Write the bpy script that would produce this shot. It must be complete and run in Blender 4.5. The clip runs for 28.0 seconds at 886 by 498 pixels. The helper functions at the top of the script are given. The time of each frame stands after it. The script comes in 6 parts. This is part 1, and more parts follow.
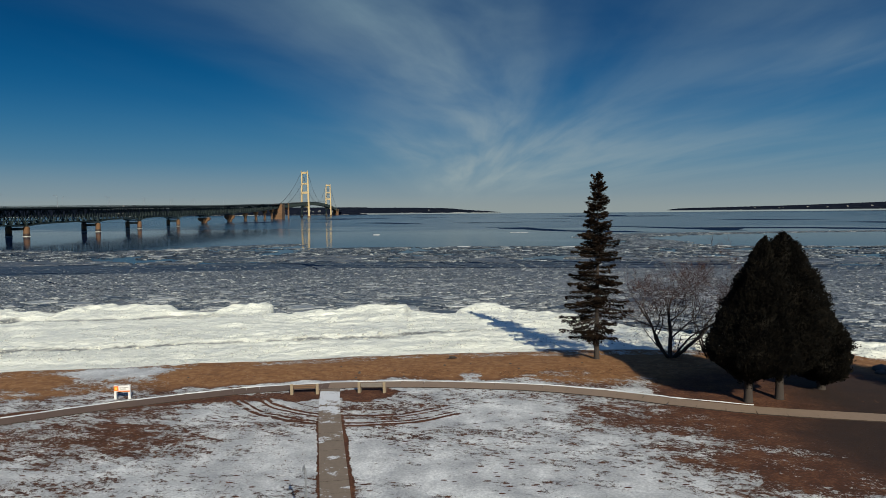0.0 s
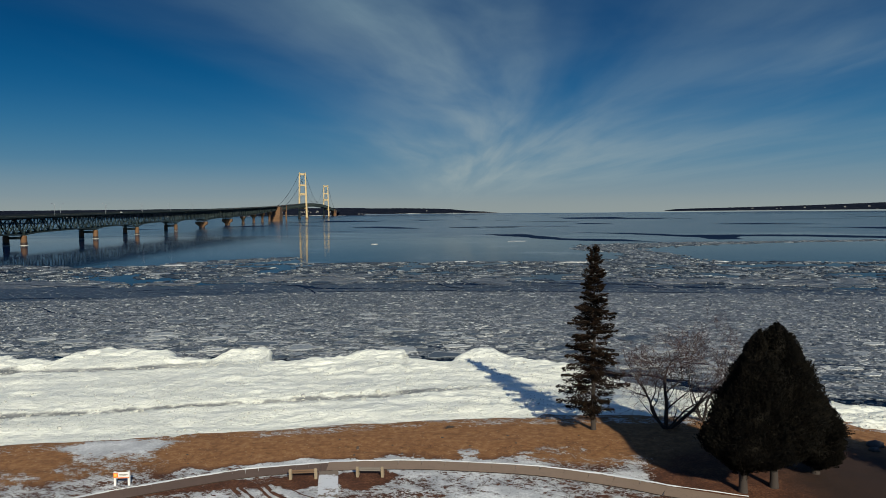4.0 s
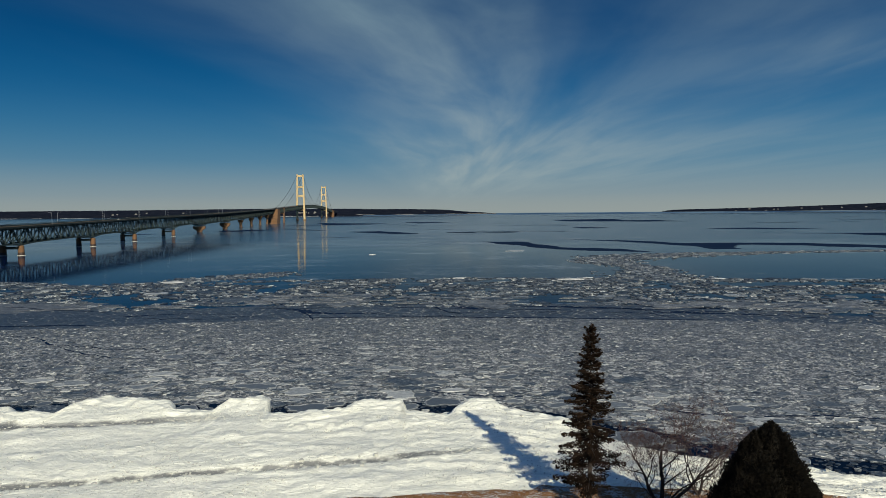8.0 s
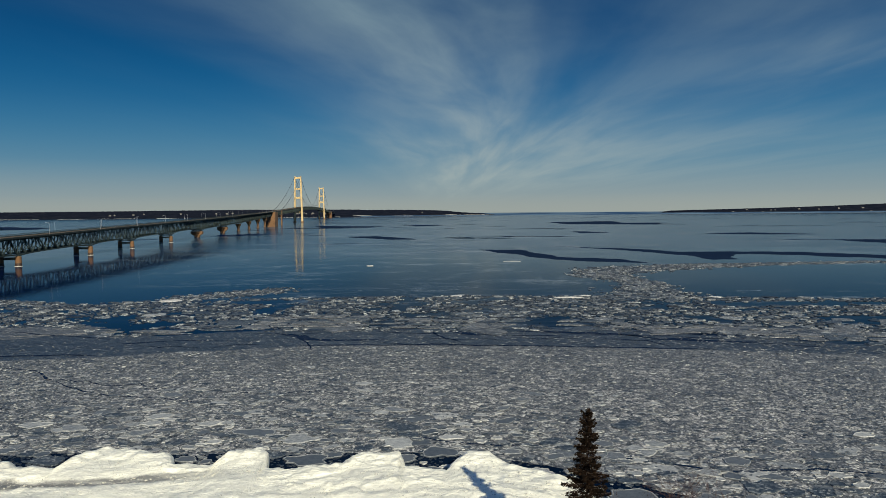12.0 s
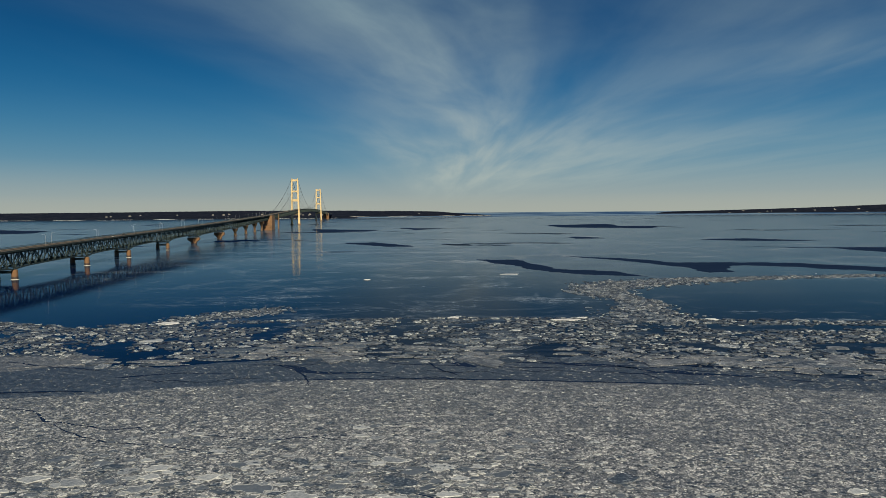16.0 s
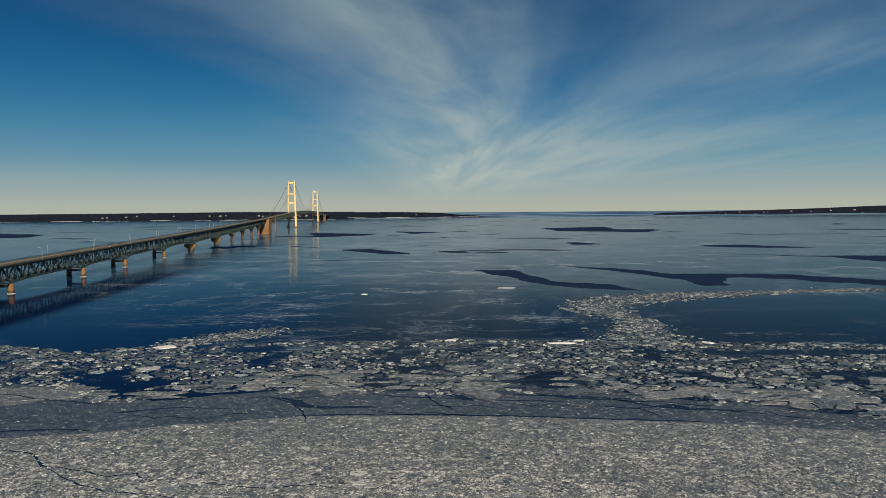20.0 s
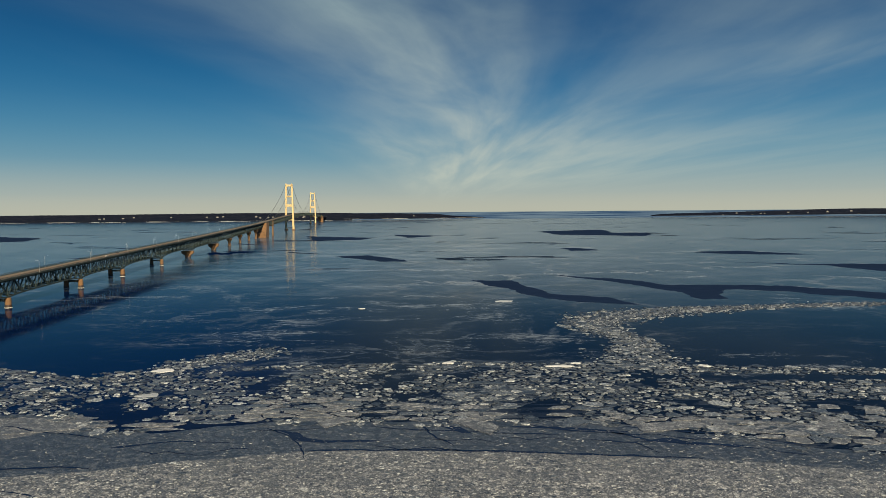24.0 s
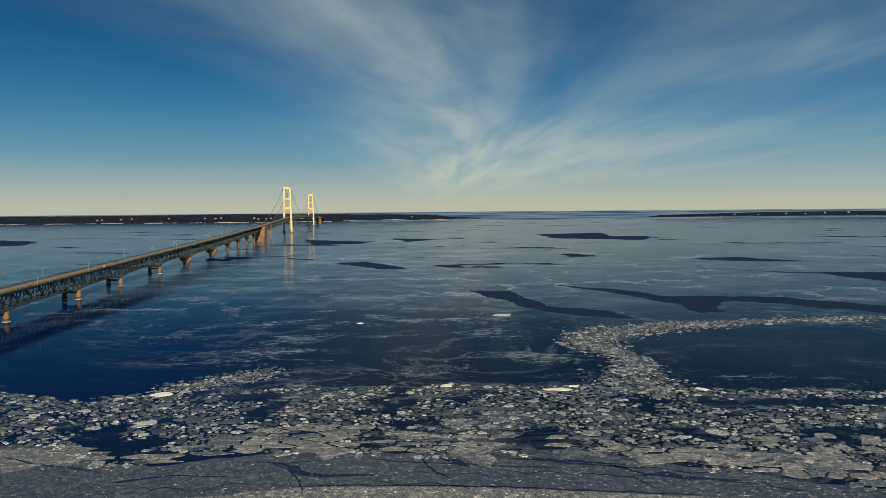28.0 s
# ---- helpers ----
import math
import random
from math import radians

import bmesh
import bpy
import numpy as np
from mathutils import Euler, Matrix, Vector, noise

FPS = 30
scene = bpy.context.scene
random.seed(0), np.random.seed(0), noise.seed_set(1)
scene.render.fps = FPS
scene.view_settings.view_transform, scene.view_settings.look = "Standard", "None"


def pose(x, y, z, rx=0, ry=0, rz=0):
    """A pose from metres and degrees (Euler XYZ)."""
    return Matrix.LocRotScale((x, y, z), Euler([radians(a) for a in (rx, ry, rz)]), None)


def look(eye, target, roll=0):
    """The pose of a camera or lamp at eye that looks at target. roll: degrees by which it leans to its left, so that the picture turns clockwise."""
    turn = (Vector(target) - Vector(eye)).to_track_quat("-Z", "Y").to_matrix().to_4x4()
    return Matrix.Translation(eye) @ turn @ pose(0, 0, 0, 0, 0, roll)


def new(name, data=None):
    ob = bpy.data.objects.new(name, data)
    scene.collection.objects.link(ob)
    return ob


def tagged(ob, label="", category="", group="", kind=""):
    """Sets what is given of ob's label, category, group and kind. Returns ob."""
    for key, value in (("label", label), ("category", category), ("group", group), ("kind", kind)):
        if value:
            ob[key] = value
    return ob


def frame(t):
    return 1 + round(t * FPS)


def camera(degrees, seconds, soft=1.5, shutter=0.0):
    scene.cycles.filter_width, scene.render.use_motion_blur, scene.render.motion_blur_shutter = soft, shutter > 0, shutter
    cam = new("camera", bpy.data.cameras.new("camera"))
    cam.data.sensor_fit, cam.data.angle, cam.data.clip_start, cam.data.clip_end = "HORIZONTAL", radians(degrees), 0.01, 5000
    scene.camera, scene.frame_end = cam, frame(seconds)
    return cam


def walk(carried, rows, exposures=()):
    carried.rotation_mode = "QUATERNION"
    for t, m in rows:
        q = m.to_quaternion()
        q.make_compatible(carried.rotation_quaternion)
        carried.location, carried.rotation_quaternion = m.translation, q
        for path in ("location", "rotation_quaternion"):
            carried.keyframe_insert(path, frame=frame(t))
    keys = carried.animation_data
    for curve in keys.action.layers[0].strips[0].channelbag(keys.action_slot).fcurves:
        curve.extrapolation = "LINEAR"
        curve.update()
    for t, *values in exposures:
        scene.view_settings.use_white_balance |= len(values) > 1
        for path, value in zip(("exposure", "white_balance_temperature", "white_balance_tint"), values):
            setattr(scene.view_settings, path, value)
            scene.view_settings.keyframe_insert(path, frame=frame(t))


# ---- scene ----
cam = camera(66.7, 28.0, soft=0.6)
PATH_ROWS = [  # seconds, height, yaw
    (0, 15.95, 0.080), (0.5, 16.82, 0.062), (1, 17.72, 0.053), (1.5, 18.54, 0.017), (2, 19.41, 0.008), (2.5, 20.28, -0.019),
    (3, 21.14, -0.046), (3.5, 21.99, -0.073), (5.5, 25.28, -0.172), (6, 26.22, -0.190), (6.5, 27.21, -0.217), (7, 28.27, -0.244),
    (7.5, 29.34, -0.271), (8, 30.38, -0.289), (8.5, 31.44, -0.316), (9, 32.48, -0.334), (9.5, 33.48, -0.361), (10, 34.45, -0.379),
    (10.5, 35.41, -0.406), (11, 36.40, -0.424), (11.5, 37.44, -0.451), (12, 38.54, -0.478), (12.5, 39.66, -0.505), (14.5, 44.63, -0.640),
    (15, 45.95, -0.667), (15.5, 47.24, -0.694), (16, 48.56, -0.730), (16.5, 49.88, -0.766), (17, 51.19, -0.802), (17.5, 52.52, -0.829),
    (18, 53.84, -0.856), (18.5, 55.16, -0.892), (19, 56.48, -0.928), (19.5, 57.81, -0.955), (20, 59.12, -0.991), (20.5, 60.45, -1.018),
    (21, 61.77, -1.045), (21.5, 63.09, -1.063), (23.5, 68.30, -1.180), (24, 69.60, -1.198), (24.5, 70.92, -1.225), (25, 72.23, -1.243),
    (25.5, 73.56, -1.261), (26, 74.89, -1.279), (26.5, 76.21, -1.306), (27, 77.54, -1.324), (27.5, 78.86, -1.333), (28, 80.21, -1.351),
]
walk(cam, [(t, pose(-0.2 + 0.02 * t, 0, z, 86.83 - 0.0068 * t, 0.49, yaw)) for t, z, yaw in PATH_ROWS], exposures=[(0, 0.47, 5950, 10), (8, 0.52, 6080, 10), (14, 0.74, 6520, 10), (28, 1.10, 7480, 11)])

# ---- light ----
SUN_ELEVATION, SUN_TURN = 27.9, radians(18.8)  # behind the first view and to its right
sun = new("sun", bpy.data.lights.new("sun", "SUN"))
sun.data.energy, sun.data.angle, sun.data.color = 4.3, radians(0.55), (1.0, 0.90, 0.68)
to_sun = Vector((math.sin(SUN_TURN) * math.cos(radians(SUN_ELEVATION)), -math.cos(SUN_TURN) * math.cos(radians(SUN_ELEVATION)), math.sin(radians(SUN_ELEVATION))))
sun.matrix_world = look(to_sun * 300, (0, 0, 0))


class Nodes:
    """Short ways to write a node tree."""

    def __init__(self, tree):
        self.tree = tree
        tree.nodes.clear()

    def put(self, socket, value):
        if isinstance(value, bpy.types.NodeSocket):
            self.tree.links.new(value, socket)
        elif value is not None:
            if socket.type == "RGBA" and len(value) == 3:
                value = (*value, 1)
            socket.default_value = value

    def node(self, kind, out=0, ins=(), **props):
        n = self.tree.nodes.new(kind)
        for k, v in props.items():
            setattr(n, k, v)
        for k, v in dict(ins).items():
            self.put(n.inputs[k], v)
        return n.outputs[out]

    def m(self, op, a, b=None, c=None, clamp=False):
        n = self.tree.nodes.new("ShaderNodeMath")
        n.operation, n.use_clamp = op, clamp
        for i, v in enumerate((a, b, c)):
            if v is not None:
                self.put(n.inputs[i], v)
        return n.outputs[0]

    def step(self, x, lo, hi):
        return self.node("ShaderNodeMapRange", 0, {0: x, 1: lo, 2: hi, 3: 0.0, 4: 1.0}, interpolation_type="SMOOTHSTEP")

    def noise(self, vec, scale, detail=4.0, rough=0.55, distort=0.0):
        return self.node("ShaderNodeTexNoise", 0, {"Vector": vec, "Scale": scale, "Detail": detail, "Roughness": rough, "Distortion": distort})

    def cells(self, vec, scale, feature="F1", out="Distance", randomness=1.0):
        return self.node("ShaderNodeTexVoronoi", out, {"Vector": vec, "Scale": scale, "Randomness": randomness}, feature=feature)

    def stretch(self, vec, sx, sy, sz=1.0):
        return self.node("ShaderNodeVectorMath", 0, {0: vec, 1: (sx, sy, sz)}, operation="MULTIPLY")

    def mix(self, f, a, b, blend="MIX"):
        n = self.tree.nodes.new("ShaderNodeMix")
        n.data_type, n.blend_type = "RGBA", blend
        self.put(n.inputs[0], f), self.put(n.inputs[6], a), self.put(n.inputs[7], b)
        return n.outputs[2]

    def ramp(self, f, stops, ease="LINEAR"):
        n = self.tree.nodes.new("ShaderNodeValToRGB")
        n.color_ramp.interpolation = ease
        el = n.color_ramp.elements
        while len(el) < len(stops):
            el.new(0.5)
        for e, (p, c) in zip(el, stops):
            e.position, e.color = p, (*c, 1)
        self.put(n.inputs[0], f)
        return n.outputs[0]

    def place(self):
        return self.node("ShaderNodeNewGeometry", 0)

    def xyz(self, vec):
        n = self.tree.nodes.new("ShaderNodeSeparateXYZ")
        self.put(n.inputs[0], vec)
        return n.outputs

    def surface(self, color, rough=0.8, metal=0.0, bump=None, strength=0.3, distance=0.05, spec=0.5):
        b = self.tree.nodes.new("ShaderNodeBsdfPrincipled")
        self.put(b.inputs["Base Color"], color), self.put(b.inputs["Roughness"], rough), self.put(b.inputs["Metallic"], metal)
        self.put(b.inputs["Specular IOR Level"], spec)
        if bump is not None:
            n = self.node("ShaderNodeBump", 0, {"Strength": strength, "Distance": distance, "Height": bump})
            self.put(b.inputs["Normal"], n)
        o = self.tree.nodes.new("ShaderNodeOutputMaterial")
        self.tree.links.new(b.outputs[0], o.inputs[0])


def material(name):
    mat = bpy.data.materials.new(name)
    mat.use_nodes = True
    return mat, Nodes(mat.node_tree)


# ---- sky: clear blue, cirrus streaks fanning out from the horizon, haze low down ----
world = bpy.data.worlds.new("world")
scene.world = world
world.use_nodes = True
N = Nodes(world.node_tree)
way = N.node("ShaderNodeTexCoord", "Generated")
dx, dy, dz = N.xyz(way)
sky = N.node("ShaderNodeTexSky", 0, {}, sky_type="NISHITA", sun_disc=False, sun_elevation=radians(SUN_ELEVATION), sun_rotation=math.pi - SUN_TURN, air_density=1.0, dust_density=0.6, ozone_density=3.0)
high = N.mix(1.0, sky, (0.05, 0.062, 0.08), "MULTIPLY")
low = N.ramp(N.m("MULTIPLY", dz, 2.5, clamp=True), [(0.0, (0.212, 0.232, 0.208)), (0.06, (0.180, 0.216, 0.214)), (0.18, (0.052, 0.151, 0.221)), (0.38, (0.0035, 0.077, 0.182)), (0.62, (0.0007, 0.035, 0.108)), (0.95, (0.0005, 0.024, 0.080))], "B_SPLINE")
clear = N.mix(N.step(dz, 0.38, 0.62), low, high)
up = N.m("ADD", N.m("MAXIMUM", dz, 0.0), 0.012)
cu, cv = N.m("DIVIDE", dx, up), N.m("DIVIDE", dy, up)
flat = N.node("ShaderNodeCombineXYZ", 0, {0: cu, 1: cv, 2: 0.0})
rise = N.m("LOGARITHM", N.m("MAXIMUM", cv, 0.5), 2.718)
warp = N.noise(N.node("ShaderNodeCombineXYZ", 0, {0: N.m("MULTIPLY", cu, 0.5), 1: N.m("MULTIPLY", rise, 1.1), 2: 0.0}), 1.0, 3.0)
bend = N.m("MULTIPLY", N.m("MULTIPLY", N.m("SUBTRACT", N.m("MINIMUM", rise, 2.4), 1.2), 0.85), N.m("SUBTRACT", 1.0, N.step(cu, 0.2, 1.6)))
bend = N.m("ADD", bend, N.m("MULTIPLY", N.m("SUBTRACT", 1.0, N.step(cu, 0.0, 1.6)), 0.5))
wu = N.m("ADD", N.m("SUBTRACT", cu, bend), N.m("MULTIPLY", N.m("SUBTRACT", warp, 0.5), 0.8))
grain = N.node("ShaderNodeCombineXYZ", 0, {0: wu, 1: rise, 2: 0.0})


def fan(stops):
    """How thick the cirrus lies from strand to strand, across the fan."""
    across = N.node("ShaderNodeMapRange", 0, {0: wu, 1: -6.0, 2: 12.0, 3: 0.0, 4: 1.0})
    return N.ramp(across, [((u + 6) / 18, (d, d, d)) for u, d in stops], "EASE")


overhead = fan([(-6, 0), (-2.5, 0.02), (-1.8, 0.12), (-1.25, 0.36), (-0.88, 0.62), (-0.62, 0.61), (-0.40, 0.42), (-0.15, 0.44), (0.06, 0.38), (0.26, 0.20), (0.55, 0.12), (1.05, 0.19), (1.5, 0.26), (1.9, 0.27), (2.3, 0.38), (2.6, 0.33), (2.95, 0.14), (3.5, 0.08), (5, 0.07), (8, 0.02)])
distant = fan([(-6, 0), (-3.2, 0.03), (-2.6, 0.16), (-1.9, 0.50), (-1.0, 0.71), (0.4, 0.69), (2.0, 0.60), (3.5, 0.40), (5.0, 0.20), (7.0, 0.10), (11, 0.03)])
bands = N.mix(N.step(rise, 1.62, 2.35), overhead, distant)
bands = N.xyz(bands)[0]
wisps = N.noise(N.stretch(grain, 1.0, 2.0), 1.0, 5.0, 0.52, 0.25)
fine = N.noise(N.stretch(grain, 5.0, 2.4), 1.0, 6.0, 0.6, 0.5)
veil = N.m("MULTIPLY", bands, N.m("ADD", 0.50, N.m("MULTIPLY", N.step(wisps, 0.28, 0.72), 0.90)))
veil = N.m("MULTIPLY", veil, N.m("ADD", 0.80, N.m("MULTIPLY", fine, 0.4)))
veil = N.m("MULTIPLY", veil, N.m("MULTIPLY", N.step(dy, 0.0, 0.12), N.step(dz, 0.004, 0.06)), clamp=True)
cloud = N.ramp(N.m("MULTIPLY", dz, 2.5, clamp=True), [(0.0, (0.27, 0.30, 0.265)), (0.3, (0.195, 0.243, 0.255)), (0.9, (0.112, 0.180, 0.212))])
air = N.mix(N.m("MULTIPLY", veil, 0.85), clear, cloud)
# the frozen lake beyond the sheet, to the true horizon
stripes = N.noise(N.node("ShaderNodeCombineXYZ", 0, {0: N.m("MULTIPLY", N.m("DIVIDE", dx, dy), 9.0), 1: 0.0, 2: N.m("MULTIPLY", dz, 900.0)}), 1.0, 3.0)
lake = N.mix(N.step(stripes, 0.38, 0.62), (0.014, 0.036, 0.075), (0.075, 0.115, 0.150))
air = N.mix(N.step(dz, -0.0032, -0.0040), air, lake)
bg = N.node("ShaderNodeBackground", 0, {"Color": air, "Strength": 1.0})
N.tree.links.new(bg, N.tree.nodes.new("ShaderNodeOutputWorld").inputs[0])

# ---- materials ----
WATER = (0.0003, 0.0058, 0.029)


def make_water():
    mat, n = material("lake water with thin ice")
    p = n.place()
    x, y, _ = n.xyz(p)
    wide = n.noise(n.stretch(p, 0.005, 0.012), 1.0, 4.0, 0.6, 0.6)
    far = n.m("ADD", n.m("MULTIPLY", n.m("ADD", n.m("MULTIPLY", x, 0.25), y), 0.0022), n.m("MULTIPLY", n.m("SUBTRACT", wide, 0.5), 1.3))
    skin = n.step(far, 1.05, 1.60)
    # clear black ice towards the bridge; the mirrored sky is painted in as blue
    clear = n.m("SUBTRACT", 1.0, n.step(n.m("ADD", n.m("DIVIDE", x, y), n.m("MULTIPLY", n.m("SUBTRACT", wide, 0.5), 0.3)), -0.36, -0.06))
    smear = n.noise(n.stretch(p, 0.017, 0.032), 1.0, 9.0, 0.74, 0.5)
    frost = n.noise(n.stretch(p, 0.16, 0.26), 1.0, 9.0, 0.82, 0.6)
    zone = n.step(n.noise(n.stretch(p, 0.008, 0.014), 1.0, 3.0), 0.34, 0.52)
    swirl = n.m("ABSOLUTE", n.m("SUBTRACT", n.noise(n.stretch(p, 0.0105, 0.012), 1.0, 4.0, 0.6, 1.5), 0.5))
    thread = n.m("SUBTRACT", 1.0, n.step(n.m("ADD", swirl, n.m("MULTIPLY", n.m("SUBTRACT", frost, 0.5), 0.16)), 0.002, 0.034))
    thread = n.m("MULTIPLY", thread, n.step(n.noise(n.stretch(p, 0.010, 0.022), 1.0, 3.0), 0.40, 0.58))
    patches = n.m("MULTIPLY", n.m("MAXIMUM", n.m("MULTIPLY", n.step(smear, 0.50, 0.68), 0.55), n.m("MULTIPLY", n.step(n.m("ADD", n.m("MULTIPLY", smear, 0.6), n.m("MULTIPLY", frost, 0.5)), 0.560, 0.650), 0.9)), zone)
    patches = n.m("MAXIMUM", patches, n.m("MULTIPLY", thread, 0.4))
    pool = n.step(n.m("ADD", n.m("ADD", n.m("MULTIPLY", x, 1.2), y), n.m("MULTIPLY", n.m("SUBTRACT", wide, 0.5), 120.0)), 130.0, 250.0)
    ex, ey = n.m("DIVIDE", n.m("SUBTRACT", x, 235.0), 125.0), n.m("DIVIDE", n.m("SUBTRACT", y, 372.0), 68.0)
    bay = n.m("ADD", 0.25, n.m("MULTIPLY", n.step(n.m("ADD", n.m("MULTIPLY", ex, ex), n.m("MULTIPLY", ey, ey)), 0.6, 1.2), 0.75))
    far_clear = n.m("MAXIMUM", pool, n.step(y, 420.0, 620.0))
    patches = n.m("MULTIPLY", patches, n.m("MULTIPLY", bay, n.m("ADD", 0.2, n.m("MULTIPLY", far_clear, 0.8))))
    leads = n.step(n.noise(n.stretch(p, 0.0042, 0.0085), 1.0, 8.0, 0.64, 0.8), 0.600, 0.625)
    leads = n.m("MULTIPLY", leads, n.step(y, 650.0, 1000.0))
    ice = n.m("MULTIPLY", n.m("MAXIMUM", skin, patches), n.m("SUBTRACT", 1.0, leads))
    plate = n.xyz(n.cells(n.stretch(p, 0.012, 0.014), 1.0, "F1", "Color"))[0]
    mottle = n.m("ADD", n.m("MULTIPLY", n.noise(n.stretch(p, 0.018, 0.022), 1.0, 9.0, 0.72, 0.8), 0.72), n.m("ADD", n.m("MULTIPLY", n.noise(n.stretch(p, 0.004, 0.006), 1.0, 4.0, 0.6), 0.22), n.m("MULTIPLY", plate, 0.06)))
    wander = n.node("ShaderNodeVectorMath", 0, {0: n.stretch(p, 0.012, 0.016), 1: n.node("ShaderNodeTexNoise", "Color", {"Vector": n.stretch(p, 0.02, 0.03), "Scale": 1.0, "Detail": 6.0, "Roughness": 0.7})}, operation="ADD")
    # mask by bearing: the ice tone gets darker towards the right
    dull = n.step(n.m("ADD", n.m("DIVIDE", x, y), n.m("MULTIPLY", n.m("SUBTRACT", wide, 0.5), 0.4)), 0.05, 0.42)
    ridge = n.m("SUBTRACT", 1.0, n.step(n.cells(wander, 1.0, "DISTANCE_TO_EDGE"), 0.0, 0.05))
    ridge = n.m("MULTIPLY", ridge, n.step(n.noise(n.stretch(p, 0.008, 0.012), 1.0, 4.0), 0.42, 0.6))
    tone = n.ramp(mottle, [(0.34, (0.004, 0.012, 0.030)), (0.49, (0.017, 0.034, 0.063)), (0.65, (0.115, 0.148, 0.190))])
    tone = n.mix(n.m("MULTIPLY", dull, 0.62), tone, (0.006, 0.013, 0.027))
    tone = n.mix(n.m("MULTIPLY", ridge, 0.7), tone, (0.20, 0.21, 0.22))
    ripple = n.noise(n.stretch(p, 0.5, 0.9), 1.0, 3.0)
    rough = n.m("ADD", n.m("ADD", 0.07, n.m("MULTIPLY", skin, 0.08)), n.m("MULTIPLY", leads, 0.2))
    # bluer ice tones stand in for the sky reflected there
    blue = n.ramp(mottle, [(0.36, (0.003, 0.016, 0.040)), (0.50, (0.010, 0.036, 0.068)), (0.64, (0.085, 0.130, 0.165))])
    tone = n.mix(n.m("MULTIPLY", n.m("MULTIPLY", clear, skin), 0.85), tone, blue)
    tone = n.mix(n.m("MULTIPLY", patches, n.m("SUBTRACT", 1.0, skin)), tone, (0.150, 0.172, 0.190))
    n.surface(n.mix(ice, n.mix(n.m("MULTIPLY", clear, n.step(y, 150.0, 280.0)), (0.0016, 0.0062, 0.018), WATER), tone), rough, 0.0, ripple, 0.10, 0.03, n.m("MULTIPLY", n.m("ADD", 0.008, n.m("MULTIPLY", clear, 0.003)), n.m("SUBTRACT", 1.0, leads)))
    return mat


def make_brash(name, dark, mid, light, scale, contrast=1.0):
    """Ice rubble frozen together: pieces of many sizes with dark joints."""
    mat, n = material(name)
    p = n.place()
    q = n.node("ShaderNodeVectorMath", 0, {0: p, 1: n.node("ShaderNodeTexNoise", "Color", {"Vector": p, "Scale": 0.5, "Detail": 4.0})}, operation="ADD")
    big = n.cells(q, scale * 0.35, "F1", "Color")
    edge = n.step(n.cells(q, scale * 0.35, "DISTANCE_TO_EDGE"), 0.0, 0.14)
    small = n.cells(q, scale * 1.5, "F1", "Color")
    joint = n.step(n.cells(q, scale * 1.5, "DISTANCE_TO_EDGE"), 0.0, 0.16)
    sb, ss = n.xyz(big)[0], n.xyz(small)[1]
    bits = n.noise(p, 6.0, 5.0, 0.75)
    f = n.m("ADD", n.m("MULTIPLY", n.m("POWER", sb, 1.5), 0.34), n.m("MULTIPLY", n.m("POWER", ss, 1.4), 0.48))
    f = n.m("ADD", f, n.m("ADD", n.m("MULTIPLY", n.noise(p, 0.06, 4.0), 0.22), n.m("MULTIPLY", bits, 0.34)))
    c = n.ramp(f, [(0.30, dark), (0.60, mid), (0.98, light)])
    c = n.mix(n.m("MULTIPLY", n.m("SUBTRACT", 1.0, edge), 0.75 * contrast), c, (0.012, 0.017, 0.024))
    c = n.mix(n.m("MULTIPLY", n.m("SUBTRACT", 1.0, joint), 0.55 * contrast), c, (0.014, 0.019, 0.026))
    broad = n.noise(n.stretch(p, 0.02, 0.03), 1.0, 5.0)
    c = n.mix(n.m("MULTIPLY", n.step(broad, 0.45, 0.72), 0.3), c, dark)
    # the ice turns darker farther out
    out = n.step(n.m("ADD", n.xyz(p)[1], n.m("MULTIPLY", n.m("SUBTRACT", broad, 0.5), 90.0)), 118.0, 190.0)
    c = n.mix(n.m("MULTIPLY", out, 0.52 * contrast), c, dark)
    lines = n.step(n.cells(n.stretch(q, 0.035, 0.075), 1.0, "DISTANCE_TO_EDGE"), 0.004, 0.010)
    some = n.step(n.noise(p, 0.03, 2.0), 0.5, 0.56)
    c = n.mix(n.m("MULTIPLY", n.m("SUBTRACT", 1.0, lines), some), c, (0.006, 0.012, 0.024))
    n.surface(c, 0.45, 0.0, n.m("ADD", f, n.m("MULTIPLY", edge, 0.4)), 0.7, 0.14)
    return mat


def make_floe(name, lift):
    mat, n = material(name)
    g = n.tree.nodes.new("ShaderNodeNewGeometry")
    p, r = g.outputs["Position"], g.outputs["Random Per Island"]
    grain = n.noise(p, 1.5, 8.0, 0.85)
    crumb = n.xyz(n.cells(p, 2.6, "F1", "Color"))[0]
    f = n.m("ADD", n.m("MULTIPLY", n.m("POWER", r, 1.5), 0.46), n.m("ADD", n.m("MULTIPLY", grain, 0.62), n.m("ADD", n.m("MULTIPLY", n.m("POWER", crumb, 2.0), 0.34), lift - 0.06)))
    c = n.ramp(f, [(0.36, (0.005, 0.010, 0.018)), (0.56, (0.021, 0.031, 0.044)), (0.76, (0.082, 0.096, 0.108)), (0.98, (0.40, 0.415, 0.40))])
    n.surface(c, 0.5, 0.0, n.m("ADD", grain, crumb), 0.7, 0.12)
    return mat


